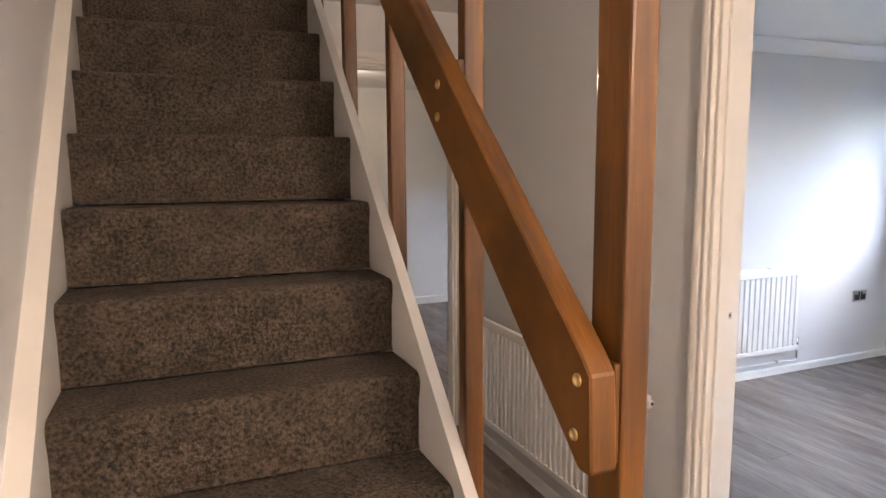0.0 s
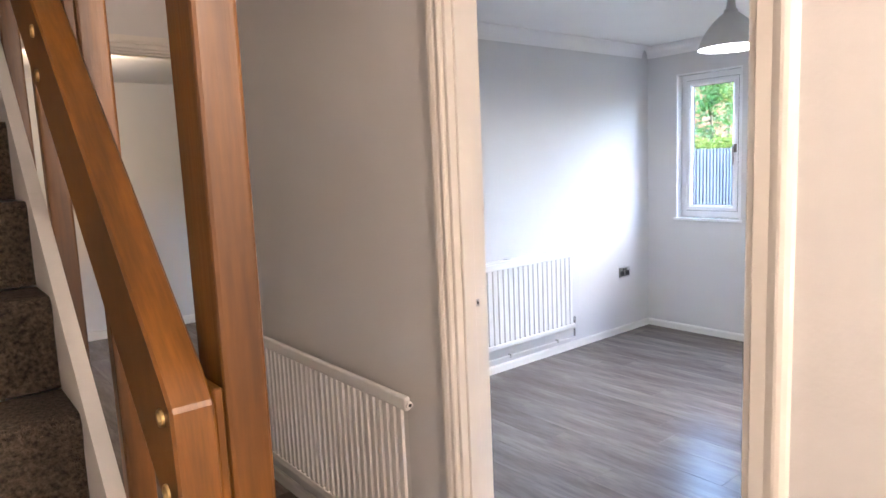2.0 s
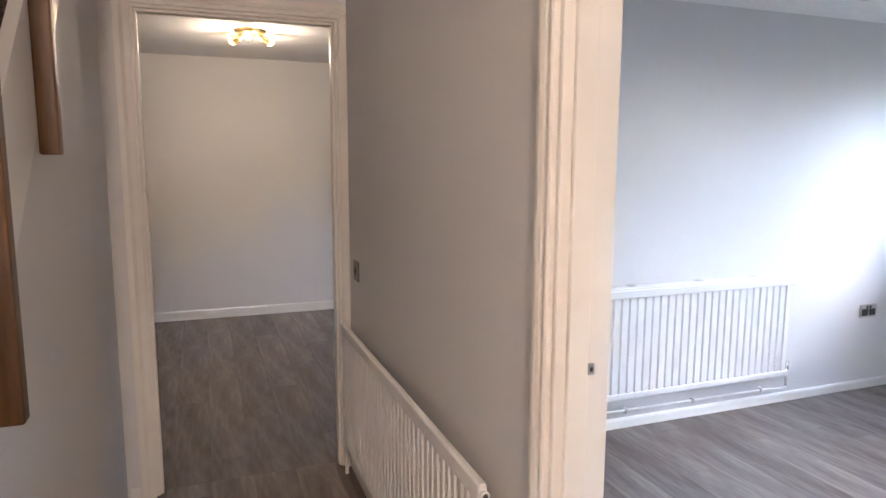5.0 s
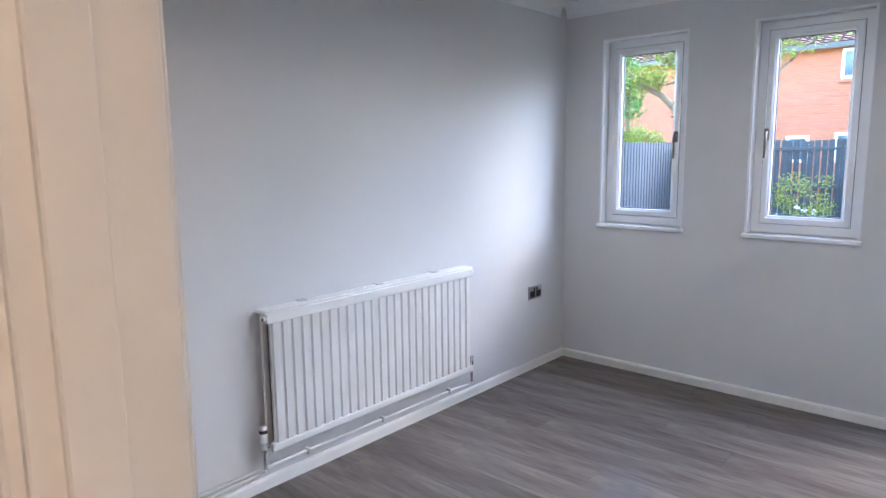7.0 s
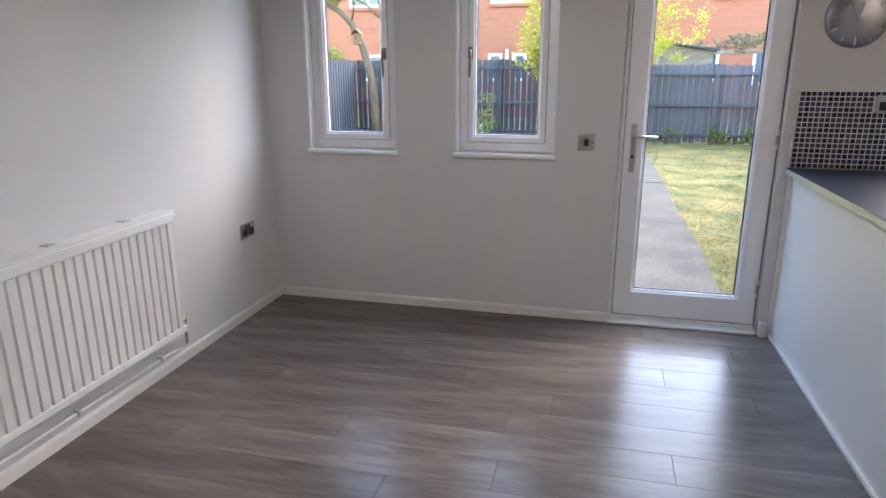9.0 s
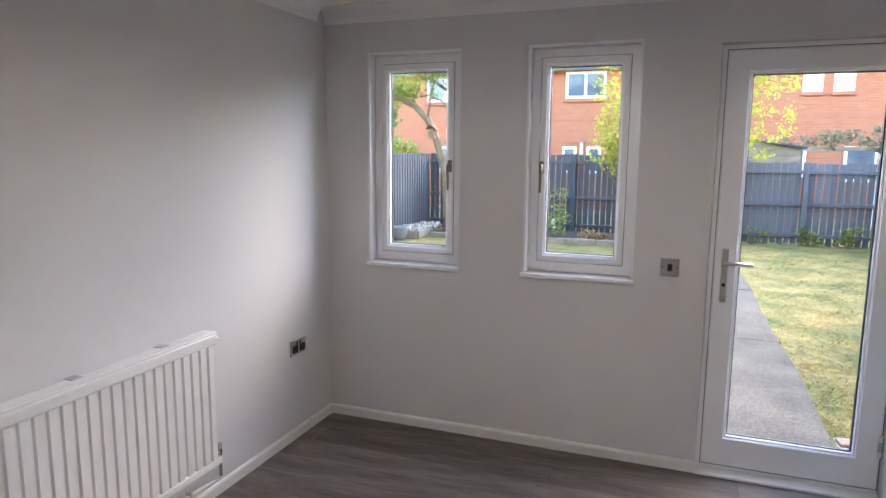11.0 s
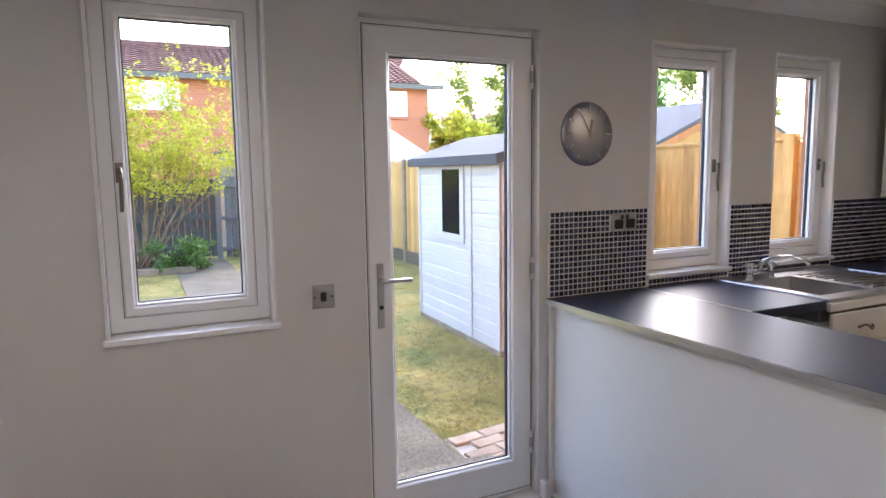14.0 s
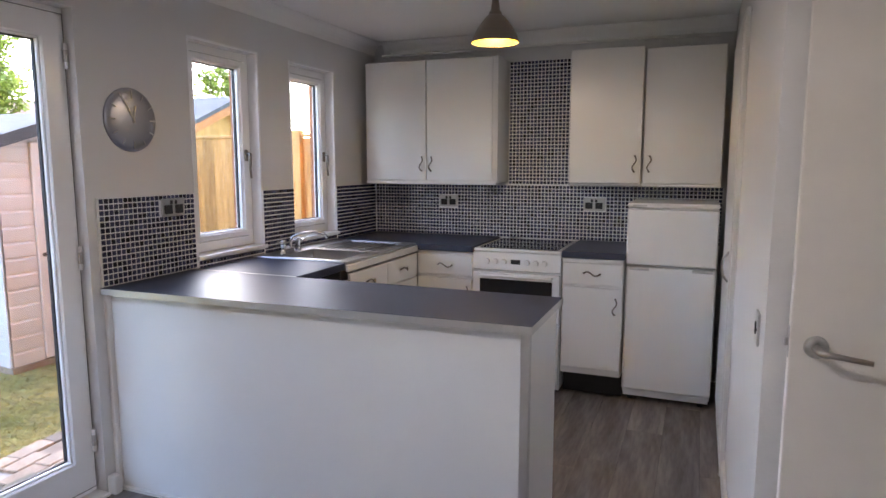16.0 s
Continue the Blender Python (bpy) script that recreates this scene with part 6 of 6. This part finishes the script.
part("door_knob", cyl((A0 - 0.031, C1 - 0.285, 0.75), (A0 - 0.045, C1 - 0.285, 0.75), 0.016, None, 10), M_DARKMETAL, sd, "dark knob", world=True)
for x in (A0 - 0.012, 7.93, A1 - 0.03):
    part("corner_trim", box(x, x + 0.05, C1 + 0.0125, C1 + 0.024, GZ + 0.05, EZ + 0.02, 0.003), M_SHEDW, shed, "white vertical trim", world=True)
sw = part("shed_window", box(8.08, 8.64, C1 + 0.0125, C1 + 0.03, 0.80, 1.55, 0.004), M_SHEDW, shed, "white window frame", world=True)
part("pane", box(8.16, 8.56, C1 + 0.0305, C1 + 0.034, 0.88, 1.50), M_OVENGLASS, sw, "dark window pane", world=True)
for s, ye in ((1, C1 + 0.10), (-1, C0 - 0.10)):
    ze = EZ - 0.015
    part("roof_slope", prism([(ye, ze), (ye, ze + 0.035), (RY, RZ + 0.035), (RY, RZ)], "x", A0 - 0.13, A1 + 0.10), M_FELT, shed, "grey felt roof slope", world=True)
    part("felt_edge", box(A0 - 0.13, A1 + 0.10, ye - 0.006, ye + 0.008, ze - 0.05, ze + 0.036, 0.003), M_FELT, shed, "folded felt edge", world=True)
    part("barge_board", prism([(ye, ze - 0.05), (ye, ze + 0.03), (RY, RZ + 0.03), (RY, RZ - 0.06)], "x", A0 - 0.134, A0 - 0.1305), M_FELT, shed, "", world=True)
shed.rotation_euler.z = radians(-1.9)

ns = thing("neighbour_summerhouse", (9.5, -5.0, GZ), "orange timber summerhouse with a grey felt roof beyond the fence", "shed")
N0, N1, P0, P1 = 8.45, 11.0, -5.9, -3.2
part("walls", prism([(P0, GZ), (P1, GZ), (P1, 1.66), ((P0 + P1) / 2, 2.22), (P0, 1.66)], "x", N0, N1), M_LARCH, ns, "orange timber walls", world=True)
for ye in (P1 + 0.16, P0 - 0.16):
    part("roof_slope", prism([(ye, 1.60), (ye, 1.64), ((P0 + P1) / 2, 2.29), ((P0 + P1) / 2, 2.24)], "x", N0 - 0.3, N1 + 0.2), M_FELT, ns, "grey felt roof slope", world=True)
    part("barge_board", prism([(ye, 1.50), (ye, 1.595), ((P0 + P1) / 2, 2.235), ((P0 + P1) / 2, 2.14)], "x", N0 - 0.3, N0 - 0.27), mat("orange_stain", (0.42, 0.17, 0.05), 0.7, vary=0.15, scale=6), ns, "orange stained barge board", world=True)

# ---- houses beyond ----
M_BRICK = mat("far_orange_brick", (0.45, 0.185, 0.072), 0.9, vary=0.10, scale=1.2)
n_, l_ = M_BRICK.node_tree.nodes, M_BRICK.node_tree.links
bt, tc = n_.new("ShaderNodeTexBrick"), n_.new("ShaderNodeTexCoord")
sep, comb = n_.new("ShaderNodeSeparateXYZ"), n_.new("ShaderNodeCombineXYZ")
l_.new(tc.outputs["Object"], sep.inputs["Vector"])
l_.new(sep.outputs["Y"], comb.inputs["X"])
l_.new(sep.outputs["Z"], comb.inputs["Y"])
l_.new(comb.outputs["Vector"], bt.inputs["Vector"])
bt.inputs["Scale"].default_value = 1.0
bt.inputs["Brick Width"].default_value, bt.inputs["Row Height"].default_value, bt.inputs["Mortar Size"].default_value = 0.225, 0.075, 0.006
bt.inputs["Color1"].default_value, bt.inputs["Color2"].default_value, bt.inputs["Mortar"].default_value = (0.46, 0.165, 0.082, 1), (0.40, 0.13, 0.062, 1), (0.42, 0.23, 0.15, 1)
l_.new(bt.outputs["Color"], n_["Principled BSDF"].inputs["Base Color"])
M_REDBRICK = mat("red_brick_band", (0.43, 0.165, 0.095), 0.9, vary=0.12, scale=3, rand=0.05)
M_ROOF = mat("clay_pantiles", (0.31, 0.15, 0.12), 0.85, vary=0.25, scale=3, rand=0.2)
M_WINDARK = mat("far_window_glass", (0.10, 0.13, 0.16), 0.06, vary=0.4, scale=1.5)
M_WINPALE = mat("far_window_pale_blue", (0.55, 0.62, 0.68), 0.15, vary=0.1, scale=2)
HF = 22.0


def far_window(house, y0, y1, z0, z1, pane_mat, mull=0, x=HF):
    w = part("window", box(x - 0.03, x + 0.02, y0, y1, z0, z1, 0.01), M_UPVC, house, "white window frame", world=True)
    n = mull + 1
    wd = (y1 - y0 - 0.08 * (n + 1)) / n
    for i in range(n):
        a = y0 + 0.08 + i * (wd + 0.08)
        part("pane", box(x - 0.034, x - 0.031, a, a + wd, z0 + 0.08, z1 - 0.08), pane_mat, w, "", world=True)
    part("sill", box(x - 0.08, x - 0.001, y0 - 0.05, y1 + 0.05, z0 - 0.10, z0 - 0.02, 0.01), M_REDBRICK, w, "red brick sill", world=True)


def pantile_roof(name, x0, x1, y0, y1, z0, z1, house):
    """Courses of rolled tiles from the eave (x0, z0) up to the ridge (x1, z1), one joined mesh."""
    v, f = [], []
    rows, per = 16, 0.11
    n = int((y1 - y0) / per)
    for k in range(rows):
        t0, t1 = k / rows, (k + 1) / rows
        for i in range(n + 1):
            y = y0 + i * (y1 - y0) / n
            lift = 0.03 * (i % 2)
            v.append((x0 + (x1 - x0) * t0 - 0.02, y, z0 + (z1 - z0) * t0 + lift + 0.035))
            v.append((x0 + (x1 - x0) * t1, y, z0 + (z1 - z0) * t1 + lift))
        b = k * (n + 1) * 2
        for i in range(n):
            f.append((b + 2 * i, b + 2 * i + 2, b + 2 * i + 3, b + 2 * i + 1))
    me = bpy.data.meshes.new(name)
    me.from_pydata(v, [], f)
    me.materials.append(M_ROOF)
    ob = new(name, me)
    ob.parent = house
    ob.matrix_parent_inverse = Matrix.Translation(-house.matrix_basis.translation)
    ob["label"] = "red-brown pantile roof slope"
    return ob


ho = thing("terraced_house", (25.0, 3.0, GZ), "orange brick terraced houses with pantile roof and white windows", "house")
part("wall", wall_mesh("x", HF, HF + 6, -6.9, 6.74, GZ, 4.18), M_BRICK, ho, "orange brick wall", world=True)
part("wall", wall_mesh("x", HF, HF + 6, 7.26, 20, GZ, 4.18), M_BRICK, ho, "orange brick wall", world=True)
part("recess_wall", wall_mesh("x", HF + 1.0, HF + 6, 6.741, 7.259, GZ, 4.18), M_BRICK, ho, "shaded brick recess", world=True)
for y0, y1 in ((-6.9, 6.74), (7.26, 20)):
    part("brick_band", box(HF - 0.02, HF - 0.002, y0 + 0.001, y1 - 0.001, 1.95, 2.12), M_REDBRICK, ho, "red brick band", world=True)
    part("brick_band", box(HF - 0.015, HF - 0.002, y0 + 0.001, y1 - 0.001, 2.62, 2.76), M_REDBRICK, ho, "red brick band", world=True)
part("fascia", box(HF - 0.36, HF - 0.32, -7.3, 20, 4.08, 4.22), M_DARKMETAL, ho, "dark gutter and fascia", world=True)
part("soffit", box(HF - 0.32, HF, -7.2, 20, 4.10, 4.13), M_UPVC, ho, "white soffit", world=True)
pantile_roof("roof", HF - 0.4, HF + 3.0, -7.3, 20, 4.19, 5.6, ho)
part("rear_roof", prism([(HF + 3.0, 5.6), (HF + 3.0, 5.5), (HF + 6.3, 4.05), (HF + 6.3, 4.15)], "y", -7.3, 20), M_ROOF, ho, "", world=True)
part("gable_wall", prism([(HF, 4.16), (HF + 6, 4.16), (HF + 3, 5.46)], "y", -6.9, -6.7), M_BRICK, ho, "", world=True)
for y0, y1, z0, z1, pm_, mu in ((-5.41, -4.88, 3.24, 4.02, M_WINPALE, 0), (-6.15, -5.58, 3.24, 4.02, M_WINPALE, 0), (-2.16, -1.67, 3.30, 4.02, M_WINPALE, 0), (-2.9, -2.41, 3.30, 4.02, M_WINPALE, 0), (3.53, 4.74, 3.26, 4.06, M_WINDARK, 1), (0.55, 1.85, 3.24, 4.02, M_WINPALE, 1), (4.34, 4.78, 1.0, 1.82, M_WINDARK, 0), (3.6, 4.04, 1.0, 1.82, M_WINDARK, 0), (2.9, 3.2, 1.0, 1.8, M_WINDARK, 0), (-1.9, -1.3, 1.0, 1.85, M_WINDARK, 0), (-3.6, -2.8, 0.9, 1.85, M_WINDARK, 0), (-6.5, -5.4, 1.0, 1.9, M_WINPALE, 0), (8.0, 9.3, 3.24, 4.04, M_WINDARK, 1), (5.4, 6.0, 1.0, 1.75, M_WINDARK, 0), (8.2, 8.9, 1.0, 1.8, M_WINDARK, 0)):
    far_window(ho, y0, y1, z0, z1, pm_, mu)
part("downpipe", cyl((HF - 0.06, 4.19, GZ), (HF - 0.06, 4.19, 1.95), 0.05, None, 10), M_SHEDP, ho, "pale pink downpipe", world=True)

h2 = thing("distant_house", (42.0, -18.0, GZ), "low distant house with a red tiled roof", "house")
part("wall", wall_mesh("x", 41, 47, -30, -12.5, GZ, 4.0), M_SHEDW, h2, "pale wall", world=True)
part("roof", prism([(40.6, 3.95), (40.6, 4.05), (44, 5.6), (47.4, 4.05), (47.4, 3.95)], "y", -30.4, -12.1), M_ROOF, h2, "red tiled roof", world=True)
aw = thing("white_gazebo", (18.6, -4.3, GZ), "white fabric gazebo roof showing over the fence", "gazebo")
bm = bmesh.new()
apex = bm.verts.new((18.6, -4.15, 2.66))
ring = [bm.verts.new(p) for p in ((17.7, -3.0, 1.70), (19.6, -3.0, 1.70), (19.6, -5.3, 1.70), (17.7, -5.3, 1.70))]
low = [bm.verts.new((v.co.x, v.co.y, 1.52)) for v in ring]
for i in range(4):
    bm.faces.new((ring[i], ring[(i + 1) % 4], apex))
    bm.faces.new((low[i], low[(i + 1) % 4], ring[(i + 1) % 4], ring[i]))
part("canopy", bm, M_UPVC, aw, "white fabric canopy", world=True)
for px, py in ((17.72, -3.02), (19.58, -3.02), (19.58, -5.28), (17.72, -5.28)):
    part("leg", cyl((px, py, GZ), (px, py, 1.69), 0.025, None, 8), M_UPVC, aw, "", world=True)
pg = thing("pergola", (19.3, -2.3, GZ), "vine-covered wooden pergola behind the fence", "pergola")
for py in (-1.2, -3.4):
    part("post", box(19.1, 19.2, py - 0.05, py + 0.05, GZ, 1.85), M_SLEEPER, pg, "", world=True)
part("beam", box(19.05, 19.25, -3.7, -0.3, 1.70, 1.80, 0.01), M_SLEEPER, pg, "", world=True)
r = random.Random(61)
leaf_mesh("vine", [((19.1 + r.uniform(-0.2, 0.3), r.uniform(-4.2, -1.0), r.uniform(1.75, 2.15)), 0.22, 70) for _ in range(22)], 0.09, mat("dry_vine", (0.21, 0.18, 0.09), 0.8, rand=0.4, island=True), 62, pg, "tangled dry vine")
nl = thing("neighbour_roof", (17.0, -0.6, GZ), "low felted lean-to roof behind the fence", "shed")
part("roof", prism([(-1.1, 1.72), (-1.1, 1.76), (0.2, 1.98), (0.2, 1.94)], "x", 16.6, 18.0), M_FELT, nl, "", world=True)
part("walls", prism([(-1.0, GZ), (0.1, GZ), (0.1, 1.91), (-1.0, 1.73)], "x", 16.7, 17.9), M_SLEEPER, nl, "", world=True)


def far_tree(name, at, height, spread, n, material, seed, label, size=0.16, low=0.25):
    t = thing(name, at, label, "tree")
    rr = random.Random(seed)
    bm = bmesh.new()
    tp = []
    add_tube(bm, [at, (at[0], at[1] + 0.1, at[2] + height * 0.35), (at[0] + 0.1, at[1], at[2] + height * 0.7)], [0.16, 0.12, 0.06], 8)
    for i in range(8):
        branch(bm, (at[0], at[1], at[2] + height * rr.uniform(low, 0.7)), (rr.uniform(-1, 1), rr.uniform(-1, 1), rr.uniform(0.3, 1.0)), spread * rr.uniform(0.5, 0.95), 0.05, rr, 2, tp)
    part("trunk", bm, M_BARK, t, "", True, True)
    cl_ = [(tuple(p), rr.uniform(0.3, 0.6) * spread * 0.35, n) for p in tp]
    leaf_mesh("crown", cl_, size, material, seed + 1, t, "leafy crown")
    return t


far_tree("background_tree", (25.5, -11.0, GZ), 4.6, 2.4, 45, M_LEAF, 71, "rounded green tree beyond the shed")
far_tree("background_tree", (27.0, -14.2, GZ), 6.4, 2.6, 40, M_LEAF, 73, "taller green tree beyond the fence")
far_tree("background_tree", (23.0, -8.6, GZ), 3.2, 1.6, 40, M_LEAFY, 75, "small yellow-green tree beside the houses")
far_tree("background_tree", (20.0, -13.0, GZ), 4.6, 2.2, 45, M_LEAFD, 77, "dark green tree seen past the kitchen windows")
far_tree("background_tree", (22.0, -19.5, GZ), 6.0, 2.5, 40, M_LEAF, 79, "green tree far beyond the summerhouse")
for i, (cx, cy, hh, mm) in enumerate(((13.4, 7.75, 3.2, M_LEAFD), (14.6, 7.7, 3.4, M_LEAFD), (12.2, 7.8, 2.9, M_LEAFD), (15.6, 7.8, 4.3, M_LEAFD))):
    hd = thing("conifer", (cx, cy, GZ), "dense dark green conifer over the side fence", "tree")
    part("trunk", cyl((cx, cy, GZ), (cx, cy, hh * 0.8), 0.09, 0.03, 8), M_BARK, hd, "", world=True)
    rr = random.Random(90 + i)
    leaf_mesh("crown", [((cx + rr.gauss(0, 0.42) * (1.25 - z_ / hh), cy + rr.gauss(0, 0.34) * (1.25 - z_ / hh), z_), 0.26, 55) for z_ in [rr.uniform(0.3, hh) for _ in range(55)]], 0.09, mm, 95 + i, hd, "feathery dark foliage")
for i in range(5):
    cx = 13.2 + i * 0.62
    bush("laurel", (cx, 7.1, GZ), [((cx + r.uniform(-0.3, 0.3), 7.08 + r.uniform(-0.1, 0.15), r.uniform(1.35, 1.85)), 0.17, 60) for _ in range(8)], 0.075, M_LEAF, 100 + i, "light green laurel showing over the fence")
